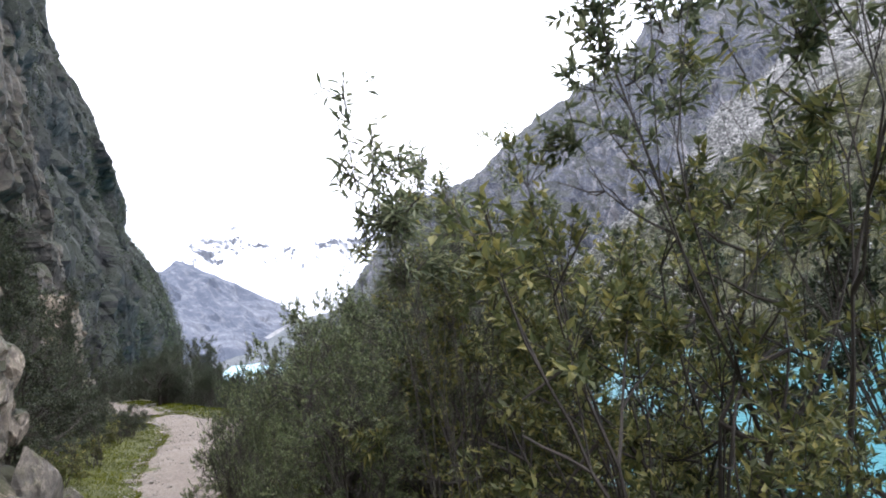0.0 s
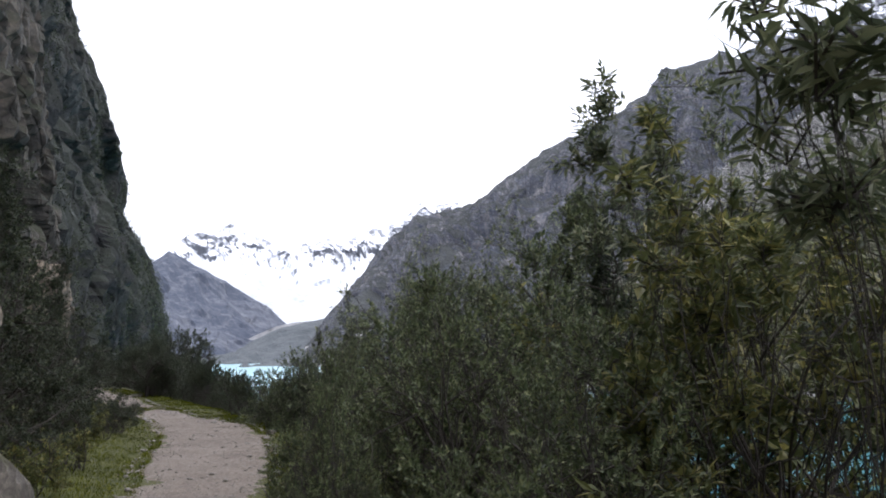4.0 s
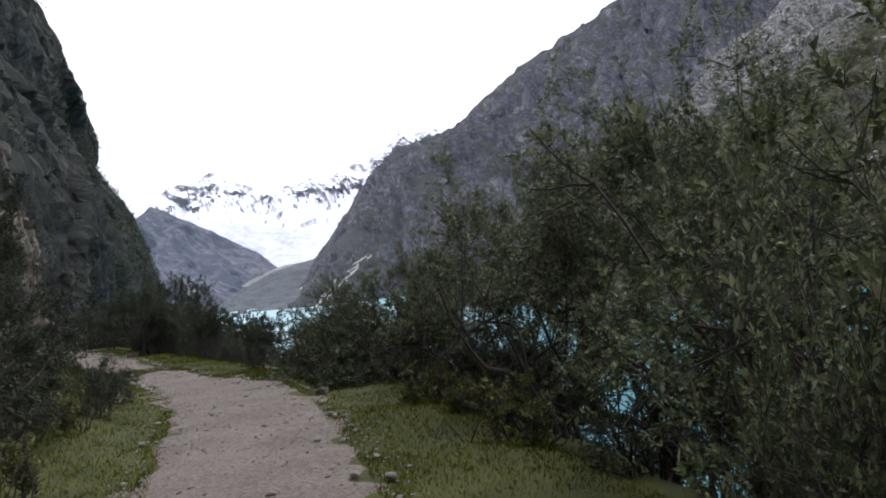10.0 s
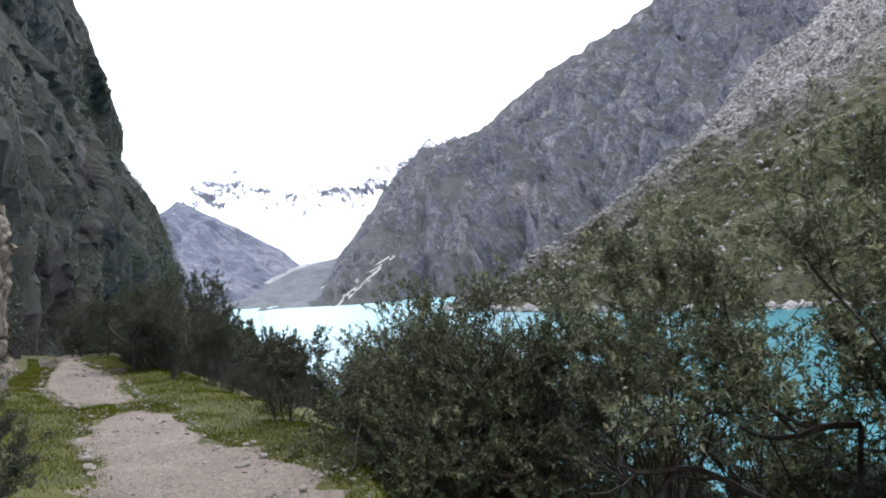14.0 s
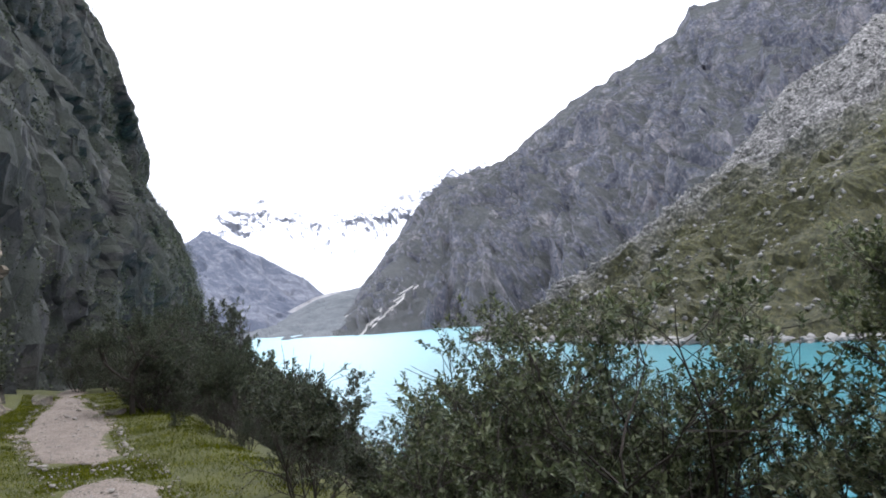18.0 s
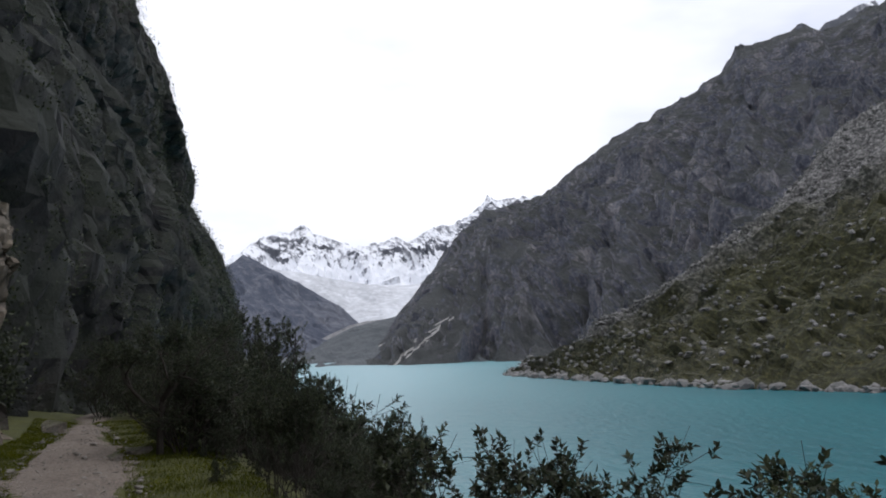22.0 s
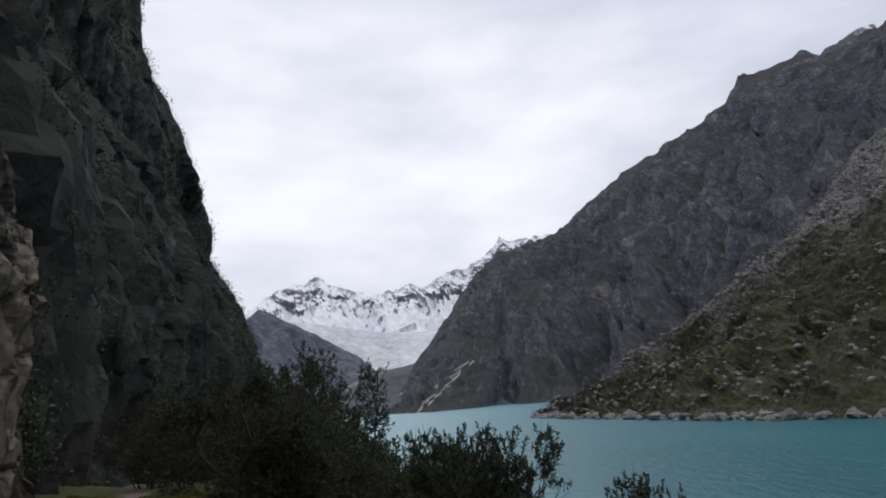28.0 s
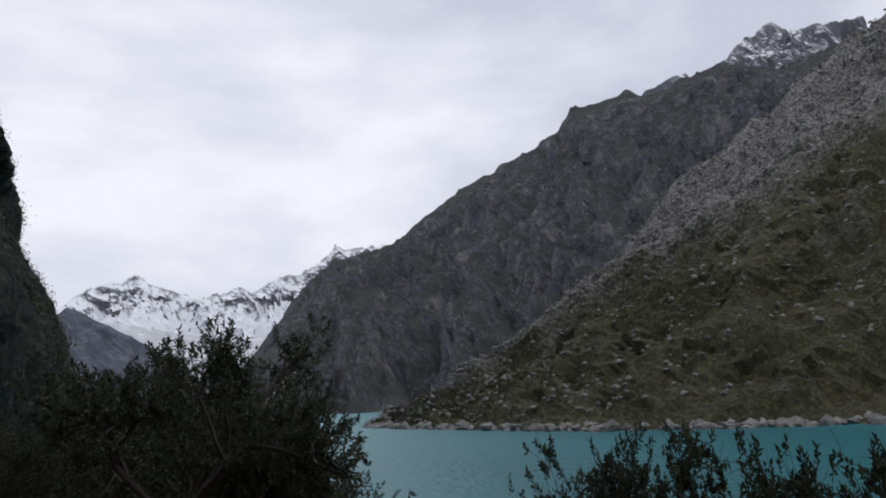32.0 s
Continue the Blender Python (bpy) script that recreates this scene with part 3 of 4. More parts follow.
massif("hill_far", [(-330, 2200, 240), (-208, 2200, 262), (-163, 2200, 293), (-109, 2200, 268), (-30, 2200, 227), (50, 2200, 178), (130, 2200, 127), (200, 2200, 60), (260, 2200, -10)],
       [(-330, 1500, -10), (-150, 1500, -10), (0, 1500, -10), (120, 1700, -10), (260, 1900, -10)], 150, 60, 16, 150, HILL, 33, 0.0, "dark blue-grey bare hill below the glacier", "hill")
massif("moraine_fan", [(-60, 1800, -8), (3, 1800, 8), (68, 1800, 39), (120, 1800, 64), (173, 1800, 77), (228, 1800, 89), (249, 1800, 116), (420, 1800, 150)],
       [(-40, 640, -9), (0, 600, -9), (60, 570, -9), (110, 590, -9), (200, 640, -9)], 120, 60, 5, 90, FAN, 41, 0.12, "grey-green moraine at the head of the lake", "slope")
massif("moraine_crest", [(-75, 1790, -4), (3, 1790, 17), (68, 1790, 48), (115, 1790, 69), (150, 1790, 77), (200, 1790, 82)], [(-75, 1780, -12), (3, 1780, 2), (68, 1780, 28), (115, 1780, 50), (150, 1780, 64), (200, 1780, 74)], 60, 8, 2, 30, CREST, 43, 0.0, "pale crest of rubble along the moraine", "slope")
massif("glacier_slope", [(-500, 3300, 400), (-200, 3300, 390), (0, 3300, 362), (150, 3300, 330), (300, 3300, 306), (450, 3300, 300), (600, 3300, 316), (1000, 3300, 360)],
       [(-400, 2300, -10), (0, 2250, -10), (250, 2200, 20), (500, 2200, 60), (700, 2200, 60)], 130, 70, 9, 150, GLACIER, 47, 0.1, "white glacier with grey debris at its foot", "glacier")
massif("snow_mountain", [(-700, 4000, 380), (-398, 4000, 504), (-301, 4000, 565), (-218, 4000, 626), (-118, 4000, 662), (-60, 4000, 660), (0, 4000, 706), (70, 4000, 655), (176, 4000, 628), (267, 4000, 584), (388, 4000, 592), (512, 4000, 630), (574, 4000, 602), (669, 4000, 664), (766, 4000, 697), (847, 4000, 712), (900, 4000, 745), (980, 4000, 789), (1044, 4000, 880), (1094, 4000, 842), (1246, 4000, 868), (1700, 4000, 900)],
       [(-700, 2900, 60), (-200, 2900, 60), (200, 2900, 60), (700, 2900, 60), (1700, 2900, 60)], 440, 120, 52, 190, SNOW, 51, 0.12, "snow-covered rocky mountain range", "mountain", 0.05)
massif("snow_peak_right", [(1700, 2000, 950), (2088, 2000, 1195), (2150, 2000, 1270), (2240, 2000, 1320), (2336, 2000, 1392), (2418, 2000, 1358), (2565, 2000, 1400), (2900, 2000, 1500)],
       [(1700, 1700, 700), (2300, 1700, 800), (2900, 1700, 900)], 160, 60, 45, 200, SNOW, 57, 0.0, "snow-dusted rocky peak", "mountain", 0.08)
massif("snow_peak_notch", [(1560, 2000, 900), (1634, 2000, 977), (1666, 2000, 1017), (1723, 2000, 1041), (1788, 2000, 1082), (1865, 2000, 1108), (2000, 2000, 1000)], [(1500, 1850, 600), (1800, 1850, 700), (2000, 1850, 700)], 60, 30, 18, 90, SNOW, 63, 0.0, "small snowy crag behind the ridge", "mountain")


# ---------------------------------------------------------------- plants
def tube(points, radii, sides=6):
    """A bent tapering stem."""
    v, f = [], []
    p = np.array(points, float)
    for k, (q, r) in enumerate(zip(p, radii)):
        ahead = p[min(k + 1, len(p) - 1)] - p[max(k - 1, 0)]
        ahead = ahead / (np.linalg.norm(ahead) + 1e-9)
        a = np.cross(ahead, (0.3, 0.9, 0.2))
        a /= np.linalg.norm(a) + 1e-9
        b = np.cross(ahead, a)
        v += [q + r * (math.cos(2 * math.pi * s / sides) * a + math.sin(2 * math.pi * s / sides) * b) for s in range(sides)]
    for k in range(len(p) - 1):
        for s in range(sides):
            i, j = k * sides + s, k * sides + (s + 1) % sides
            f.append((i, j, j + sides, i + sides))
    return v, f


def join(pieces):
    verts, faces, n = [], [], 0
    for v, f in pieces:
        verts.extend(v)
        faces.extend([tuple(i + n for i in q) for q in f])
        n += len(v)
    return verts, faces


def leaves_at(tips, count, spread, length, width, r, droop=-0.35, tuft=13):
    """Leafy sprigs gathered round the twig ends: the twigs, and the leaves set round each of them."""
    tips = np.array(tips)
    heart = tips.mean(0) * (1, 1, 0.6)
    n = count // tuft
    heads = tips[r.permutation(len(tips))[: max(24, n // 6)]]
    size = r.uniform(0.55, 1.3, len(heads))
    k = r.integers(0, len(heads), n)
    base = heads[k] + r.normal(0, 0.55 * spread, (n, 3)) * size[k][:, None]
    out = base - heart
    out /= np.linalg.norm(out, axis=1)[:, None] + 1e-9
    out = out + (0, 0, 0.12) + r.normal(0, 0.6, (n, 3))
    out /= np.linalg.norm(out, axis=1)[:, None] + 1e-9
    reach = spread * r.uniform(0.5, 1.35, n)[:, None]
    a = np.cross(out, r.normal(0, 1, (n, 3)))
    a /= np.linalg.norm(a, axis=1)[:, None] + 1e-9
    b = np.cross(out, a)
    thin = length * 0.045
    ends = np.concatenate([heads[k], base + out * reach], 1).reshape(-1, 1, 3)
    ring = np.stack([a, -0.5 * a + 0.87 * b, -0.5 * a - 0.87 * b], 1) * thin
    twig = (ends.reshape(n, 2, 1, 3) + ring[:, None]).reshape(-1, 3)
    faces = np.array([(q, (q + 1) % 3, (q + 1) % 3 + 3, q + 3) for q in range(3)])
    twig_faces = (np.arange(n)[:, None, None] * 6 + faces).reshape(-1, 4)
    s = (np.arange(tuft) + r.uniform(0, 1, (n, tuft))) / tuft
    angle = 2.4 * np.arange(tuft) + r.uniform(0, 6.3, (n, 1)) + r.normal(0, 0.3, (n, tuft))
    c = base[:, None] + out[:, None] * (reach * s)[..., None]
    way = out[:, None] * (0.2 + 0.75 * s)[..., None] + a[:, None] * np.cos(angle)[..., None] * 0.85 + b[:, None] * np.sin(angle)[..., None] * 0.85
    way[..., 2] -= droop
    way = way.reshape(-1, 3) + r.normal(0, 0.18, (n * tuft, 3))
    way /= np.linalg.norm(way, axis=1)[:, None] + 1e-9
    c = c.reshape(-1, 3)
    up = np.array((0, 0, 1.0)) + r.normal(0, 0.45, (len(c), 3))
    side = np.cross(way, up)
    side /= np.linalg.norm(side, axis=1)[:, None] + 1e-9
    fold = np.cross(side, way)
    m = length * r.uniform(0.55, 1.25, len(c))[:, None]
    w = width * r.uniform(0.7, 1.2, len(c))[:, None]
    v = np.stack([c, c + way * m * 0.42 + side * w * 0.5 + fold * w * 0.16, c + way * m - fold * w * 0.2, c + way * m * 0.42 - side * w * 0.5 + fold * w * 0.16], 1).reshape(-1, 3)
    return (v, np.arange(len(c) * 4).reshape(-1, 4)), (twig, twig_faces)


LIMB_STARTS = []


def grow(r, base, ahead, length, radius, depth, spread, rise, stems, tips, level=0, bend=0.16):
    """A limb that bends and forks."""
    p, way, line = np.array(base, float), np.array(ahead, float), []
    if level == 1:
        LIMB_STARTS.append(len(stems))
    n = 6 if level < 2 else 4
    for k in range(n):
        line.append(p.copy())
        way = way + r.normal(0, bend, 3) + (0, 0, rise * 0.1)
        way /= np.linalg.norm(way)
        p = p + way * length / (n - 1)
    stems.append(tube(line, np.linspace(radius, radius * 0.55, n), (7, 5, 4, 3)[min(level, 3)]))
    if level >= depth:
        tips.extend(line[1:])
        return
    if level >= depth - 1:
        tips.extend(line[3:])
    for k in range(r.integers(3, 5)):
        at = line[r.integers(2, n)] if k else line[-1]
        w = way + r.normal(0, spread, 3)
        grow(r, at, w / np.linalg.norm(w), length * r.uniform(0.55, 0.8), radius * 0.55, depth, spread, rise, stems, tips, level + 1)


def plant(name, seed, stems_n, height, radius, depth, leaf, count, spread, mat, label, category, trunk_r=0.05, rise=0.5, fork=0.75, lean=0.5, bare=0.1, bend=0.16, droop=-0.12, tuft=13):
    """One shrub or tree with its base at the origin: stems and limbs, and a crown of single leaves."""
    r = np.random.default_rng(seed)
    ob = new(name)
    wood, tips = [], []
    for k in range(stems_n):
        a = 2 * math.pi * (k + r.uniform(0, 0.8)) / stems_n
        w = np.array([lean * math.cos(a), lean * math.sin(a), 1.0])
        pieces = []
        LIMB_STARTS.clear()
        grow(r, (0.12 * math.cos(a) * (stems_n > 1), 0.12 * math.sin(a) * (stems_n > 1), -0.2), w / np.linalg.norm(w), height * r.uniform(0.38, 0.52), trunk_r * r.uniform(0.8, 1.2), depth, fork, rise, pieces, tips, 0, bend)
        ends = LIMB_STARTS[1:] + [len(pieces)]
        wood.append((pieces[0], [join(pieces[i:j]) for i, j in zip(LIMB_STARTS, ends)]) if name == "tree" else (join(pieces), []))
    tips = np.array(tips)
    wide, tall = np.percentile(np.hypot(tips[:, 0], tips[:, 1]), 93), tips[:, 2].max()
    fit = np.array([radius / wide, radius / wide, (height - spread) / tall])
    for main, limbs in wood:
        v = np.array(main[0])
        v = np.where(v[:, 2:] < 0, v, v * fit)
        trunk = part("stem" if stems_n > 1 else "trunk", mesh_of(name + "_stem", v, main[1], BARK), ob)
        for lv, lf in limbs:
            part("limb", mesh_of(name + "_limb", np.array(lv) * fit, lf, BARK), trunk)
    tips = tips * fit
    tips = tips[(tips[:, 2] > bare * height) & (np.hypot(tips[:, 0], tips[:, 1]) < radius * 1.25)]
    foliage, twigs = leaves_at(tips, count, spread, *leaf, r, droop, tuft)
    crown = mesh_of(name + "_crown", np.concatenate([foliage[0], twigs[0]]), np.concatenate([foliage[1], twigs[1] + len(foliage[0])]), mat)
    crown.materials.append(BARK)
    crown.polygons.foreach_set("material_index", np.repeat([0, 1], [len(foliage[1]), len(twigs[1])]))
    part("crown", crown, ob)
    tagged(ob, label, category)
    return ob, height


KINDS = {
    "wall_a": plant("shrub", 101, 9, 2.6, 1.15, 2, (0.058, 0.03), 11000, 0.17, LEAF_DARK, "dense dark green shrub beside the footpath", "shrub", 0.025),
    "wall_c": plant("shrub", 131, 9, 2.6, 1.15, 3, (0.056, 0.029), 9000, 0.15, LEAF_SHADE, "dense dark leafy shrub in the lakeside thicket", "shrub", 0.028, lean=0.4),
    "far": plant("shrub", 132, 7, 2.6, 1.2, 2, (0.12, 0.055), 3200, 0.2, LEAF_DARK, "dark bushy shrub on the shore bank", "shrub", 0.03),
    "wall_b": plant("shrub", 102, 8, 2.6, 1.1, 2, (0.075, 0.036), 6500, 0.16, LEAF_WARM, "olive-green leafy shrub with yellowing leaves", "shrub", 0.025),
    "grey": plant("shrub", 103, 9, 2.2, 1.15, 3, (0.046, 0.025), 11500, 0.14, LEAF_GREY, "grey-green twiggy shrub above the lake", "shrub", 0.026, 0.5, 0.65, 0.5, 0.25),
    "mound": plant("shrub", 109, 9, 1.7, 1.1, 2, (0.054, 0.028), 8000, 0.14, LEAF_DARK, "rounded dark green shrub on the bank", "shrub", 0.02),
    "tree_a": plant("tree", 104, 3, 4.6, 1.05, 3, (0.13, 0.036), 2600, 0.15, LEAF_WARM, "slender leafy tree with drooping narrow leaves", "tree", 0.03, 0.8, 0.45, 0.2, 0.15, 0.12, 0.45),
    "tree_b": plant("tree", 105, 2, 4.8, 1.0, 3, (0.09, 0.034), 3200, 0.16, LEAF_BRIGHTENED, "small open-crowned tree with a dark bare trunk", "tree", 0.05, 0.6, 0.6, 0.2, 0.62, 0.16, 0.1),
    "tree_c": plant("tree", 106, 3, 4.2, 1.45, 3, (0.07, 0.034), 9500, 0.16, LEAF_DARK, "twisted multi-stemmed tree with dark foliage", "tree", 0.06, 0.4, 0.7, 0.4),
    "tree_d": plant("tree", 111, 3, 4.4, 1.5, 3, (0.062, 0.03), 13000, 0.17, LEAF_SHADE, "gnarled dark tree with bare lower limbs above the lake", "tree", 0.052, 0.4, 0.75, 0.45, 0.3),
    "sprig": plant("tree", 151, 2, 4.6, 0.55, 3, (0.15, 0.036), 620, 0.16, LEAF_BRIGHTENED, "thin young tree with long drooping leaves", "tree", 0.025, 1.2, 0.4, 0.08, 0.6, 0.1, 0.55, 9),
    "post": plant("tree", 121, 1, 2.4, 1.35, 3, (0.056, 0.028), 10500, 0.15, LEAF_DARK, "dark tree with a straight bare trunk beside the path", "tree", 0.07, 0.2, 0.9, 0.02, 0.4, 0.015),
    "tree_e": plant("tree", 161, 4, 4.2, 1.6, 3, (0.06, 0.029), 12500, 0.19, LEAF_BRIGHTENED, "broad dark tree with a thick leafy crown", "tree", 0.06, 0.3, 0.85, 0.5, 0.35, 0.3),
    "fan": plant("tree", 141, 5, 4.0, 1.45, 3, (0.075, 0.036), 8500, 0.18, LEAF_BRIGHTENED, "fan-shaped small tree with bare stems and a flat crown", "tree", 0.05, 0.5, 0.55, 0.3, 0.55),
    "low": plant("shrub", 107, 8, 0.8, 0.5, 1, (0.06, 0.026), 2200, 0.09, LEAF_WARM, "low green shrub at the foot of the rock", "shrub", 0.012),
    "spray": plant("shrub", 183, 6, 2.0, 0.8, 3, (0.05, 0.026), 3600, 0.11, LEAF_BRIGHTENED, "loose green shrub with leafy upright sprays", "shrub", 0.016, 0.5, 0.6, 0.4, 0.3),
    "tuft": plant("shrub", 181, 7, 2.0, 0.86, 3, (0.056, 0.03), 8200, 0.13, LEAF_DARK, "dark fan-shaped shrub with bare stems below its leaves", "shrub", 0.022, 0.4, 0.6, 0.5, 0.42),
}
PROTO_USED = set()


def put(kind, x, y, top, girth=1.0, z=None):
    """Sets a plant at a place so that its highest leaves reach the given height."""
    ob, own = KINDS[kind]
    z = float(ground_height(np.array([x]), np.array([y]))[0]) if z is None else z
    s = max(top - z, 0.3) / own
    m = pose(x, y, z, 0, 0, rng.uniform(0, 360)) @ Matrix.Diagonal((s * girth, s * girth, s, 1))
    if kind in PROTO_USED:
        return copy_thing(ob, m @ Matrix.Diagonal((1 / ob.scale.x, 1 / ob.scale.y, 1 / ob.scale.z, 1)))
    PROTO_USED.add(kind)
    ob.matrix_basis = m
    return ob


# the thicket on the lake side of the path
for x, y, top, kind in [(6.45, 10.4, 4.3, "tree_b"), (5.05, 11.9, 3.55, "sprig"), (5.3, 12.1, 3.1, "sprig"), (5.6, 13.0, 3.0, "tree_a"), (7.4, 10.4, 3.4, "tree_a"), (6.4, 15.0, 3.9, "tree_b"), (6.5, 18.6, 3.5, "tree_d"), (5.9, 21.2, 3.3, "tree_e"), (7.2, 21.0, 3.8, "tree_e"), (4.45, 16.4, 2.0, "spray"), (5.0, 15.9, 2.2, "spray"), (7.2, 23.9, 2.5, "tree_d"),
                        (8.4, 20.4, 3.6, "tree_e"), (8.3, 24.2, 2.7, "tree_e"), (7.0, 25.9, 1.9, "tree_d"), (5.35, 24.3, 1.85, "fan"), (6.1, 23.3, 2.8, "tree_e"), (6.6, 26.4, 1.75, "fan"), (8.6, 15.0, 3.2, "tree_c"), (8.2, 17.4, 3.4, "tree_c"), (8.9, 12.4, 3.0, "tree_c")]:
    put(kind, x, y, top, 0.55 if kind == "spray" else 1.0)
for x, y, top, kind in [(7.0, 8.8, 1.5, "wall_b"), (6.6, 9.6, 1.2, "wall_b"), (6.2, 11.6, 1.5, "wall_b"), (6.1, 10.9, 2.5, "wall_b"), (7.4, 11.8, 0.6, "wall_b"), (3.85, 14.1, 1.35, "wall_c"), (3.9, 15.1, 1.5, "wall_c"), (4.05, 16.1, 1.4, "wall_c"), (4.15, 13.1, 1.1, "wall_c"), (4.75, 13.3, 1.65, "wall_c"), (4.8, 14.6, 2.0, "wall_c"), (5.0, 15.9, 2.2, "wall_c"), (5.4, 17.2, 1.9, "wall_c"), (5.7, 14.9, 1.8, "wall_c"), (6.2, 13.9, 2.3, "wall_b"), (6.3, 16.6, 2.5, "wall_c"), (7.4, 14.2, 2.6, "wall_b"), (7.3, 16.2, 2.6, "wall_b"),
                        (6.0, 19.9, 0.7, "mound"), (7.4, 18.9, 0.9, "mound"), (8.4, 21.6, 0.6, "mound"), (7.4, 22.0, -0.4, "mound"), (5.75, 22.6, 0.75, "mound"), (6.3, 24.9, 0.55, "mound"), (7.2, 24.4, 0.3, "mound"), (6.6, 23.3, 0.6, "mound"), (7.6, 25.4, -0.1, "mound"), (5.4, 20.9, 0.6, "low"), (5.3, 22.4, 0.5, "low"), (5.2, 23.2, 0.5, "low"),
                        (4.75, 27.3, 1.3, "grey"), (5.5, 27.7, 1.85, "grey"), (4.35, 28.9, 0.9, "mound"), (6.3, 27.3, 1.0, "grey"), (4.7, 28.3, 1.35, "grey"), (5.6, 28.9, 1.8, "grey"), (5.2, 28.4, 1.72, "grey"), (6.6, 29.6, 0.5, "grey"), (6.9, 28.2, 0.5, "grey"), (5.0, 29.8, 1.0, "grey"), (3.62, 30.1, 1.3, "tuft"), (5.9, 30.3, 1.15, "tuft"), (4.3, 31.6, 0.3, "tuft"), (3.6, 31.4, 0.45, "mound"), (4.5, 31.2, 0.1, "mound"),
                        (8.0, 28.6, -0.5, "wall_c"), (6.4, 30.4, -0.1, "mound"), (9.5, 18.0, -0.6, "wall_c"), (9.6, 22.6, -1.0, "wall_c"), (9.4, 25.8, -1.0, "wall_c")]:
    put(kind, x, y, top, 0.6 if x < 4.3 and y < 17 else 0.88 if x < 5.4 and y < 19 else 1.0)
# the mass of bushes between the path and the shore further on
put("post", 0.52, 39.77, 2.15, 0.85)
for x, y, top, kind in [(1.0, 42.4, 2.2, "wall_a"), (0.9, 41.0, 1.7, "mound"), (1.5, 39.3, 0.5, "mound"), (2.3, 39.8, 0.5, "mound"), (2.9, 39.2, 0.8, "mound"), (3.4, 38.4, 0.35, "mound"), (2.2, 37.9, 0.4, "mound"), (2.66, 37.7, 1.4, "tuft"), (2.69, 35.8, 1.4, "tuft"), (3.85, 36.0, 1.0, "tuft"), (2.42, 36.2, 1.4, "tuft"), (1.8, 41.2, 0.9, "mound"),
                        (1.75, 36.6, 0.2, "mound"), (4.6, 37.2, -0.7, "mound"), (2.95, 34.7, 0.42, "mound"), (4.1, 34.9, -0.2, "mound"), (3.5, 33.2, 0.35, "mound"), (4.6, 33.6, -0.2, "mound"), (4.5, 32.0, 0.0, "mound"), (0.5, 44.4, 2.3, "wall_a"), (2.6, 42.0, 0.1, "mound"), (3.7, 42.0, -0.1, "mound"), (4.9, 40.4, -1.2, "mound"),
                        (0.1, 46.6, 2.2, "wall_a"), (1.5, 45.6, 2.7, "wall_a"), (0.85, 39.9, 1.8, "wall_a"), (1.2, 40.3, 1.5, "mound"), (3.0, 45.0, -0.1, "mound"), (4.2, 45.6, -0.3, "mound"), (-1.0, 50.0, 2.3, "far"), (1.2, 49.0, 2.2, "far"), (2.8, 49.2, 1.2, "far"), (5.2, 48.0, -2.0, "mound"), (5.7, 43.0, -1.8, "mound"), (5.6, 38.8, -1.5, "mound"), (5.4, 35.6, -0.9, "mound"), (6.4, 36.4, -1.7, "mound"),
                        (-2.6, 56.0, 2.8, "tree_c"), (-0.4, 54.0, 2.8, "tree_c"), (1.3, 55.0, 3.0, "tree_c"), (2.6, 56.0, 1.5, "far"), (3.0, 53.0, 1.1, "far"), (4.3, 54.0, 0.4, "far"), (4.2, 59.0, -0.6, "far"), (5.8, 57.0, -2.0, "far"), (6.6, 62.0, -2.5, "far"), (7.6, 66.0, -4.0, "far"), (6.6, 52.0, -3.0, "far"),
                        (-3.5, 64.0, 3.2, "tree_c"), (0.0, 62.0, 3.2, "tree_c"), (2.4, 63.0, 1.3, "far"), (4.4, 67.0, -1.0, "far"), (-4.0, 74.0, 3.6, "tree_c"), (-1.0, 72.0, 3.0, "tree_c"), (2.0, 73.0, 1.4, "tree_c"), (0.8, 58.5, 2.3, "far"), (0.6, 66.0, 2.5, "far"), (2.7, 60.0, 0.9, "far"), (3.1, 70.0, 0.5, "far"), (1.4, 68.5, 2.0, "far"), (-2.0, 60.0, 2.9, "far"), (-2.2, 68.0, 3.0, "far")]:
    put(kind, x, y, top, 0.6 if kind == "tuft" else 0.9 if x > 0.9 and y < 60 else 1.0)
# the foot of the cliff
for x, y, top, kind in [(0.9, 19.4, 1.6, "mound"), (0.1, 20.6, 3.0, "wall_a"), (0.8, 22.2, 1.6, "mound"), (-0.5, 22.6, 4.4, "tree_c"), (0.1, 24.4, 2.5, "wall_a"), (-0.9, 26.2, 4.6, "tree_c"), (-1.3, 30.8, 4.4, "tree_c"), (-0.1, 20.0, 4.0, "tree_c"), (0.3, 26.6, 1.4, "mound"),
                        (-0.2, 28.8, 1.5, "mound"), (-1.0, 29.6, 2.6, "wall_a"), (-0.8, 31.6, 1.3, "wall_b"), (1.45, 18.4, 0.8, "low"), (1.5, 20.6, 0.7, "low"), (1.3, 24.0, 0.7, "low"), (0.8, 27.8, 0.6, "low"), (0.95, 28.1, 0.75, "mound"), (1.3, 26.3, 0.7, "mound"), (1.45, 24.9, 0.75, "mound"), (-0.9, 32.0, 1.6, "wall_a"), (-0.5, 30.4, 1.0, "mound"), (1.0, 23.0, 1.0, "mound"), (-2.5, 48.6, 1.9, "wall_a"), (-1.5, 47.9, 1.6, "wall_a"), (-0.5, 32.8, 0.6, "low"), (-1.1, 33.9, 0.9, "low"), (-1.9, 37.2, 0.7, "low")]:
    put(kind, x, y, top)


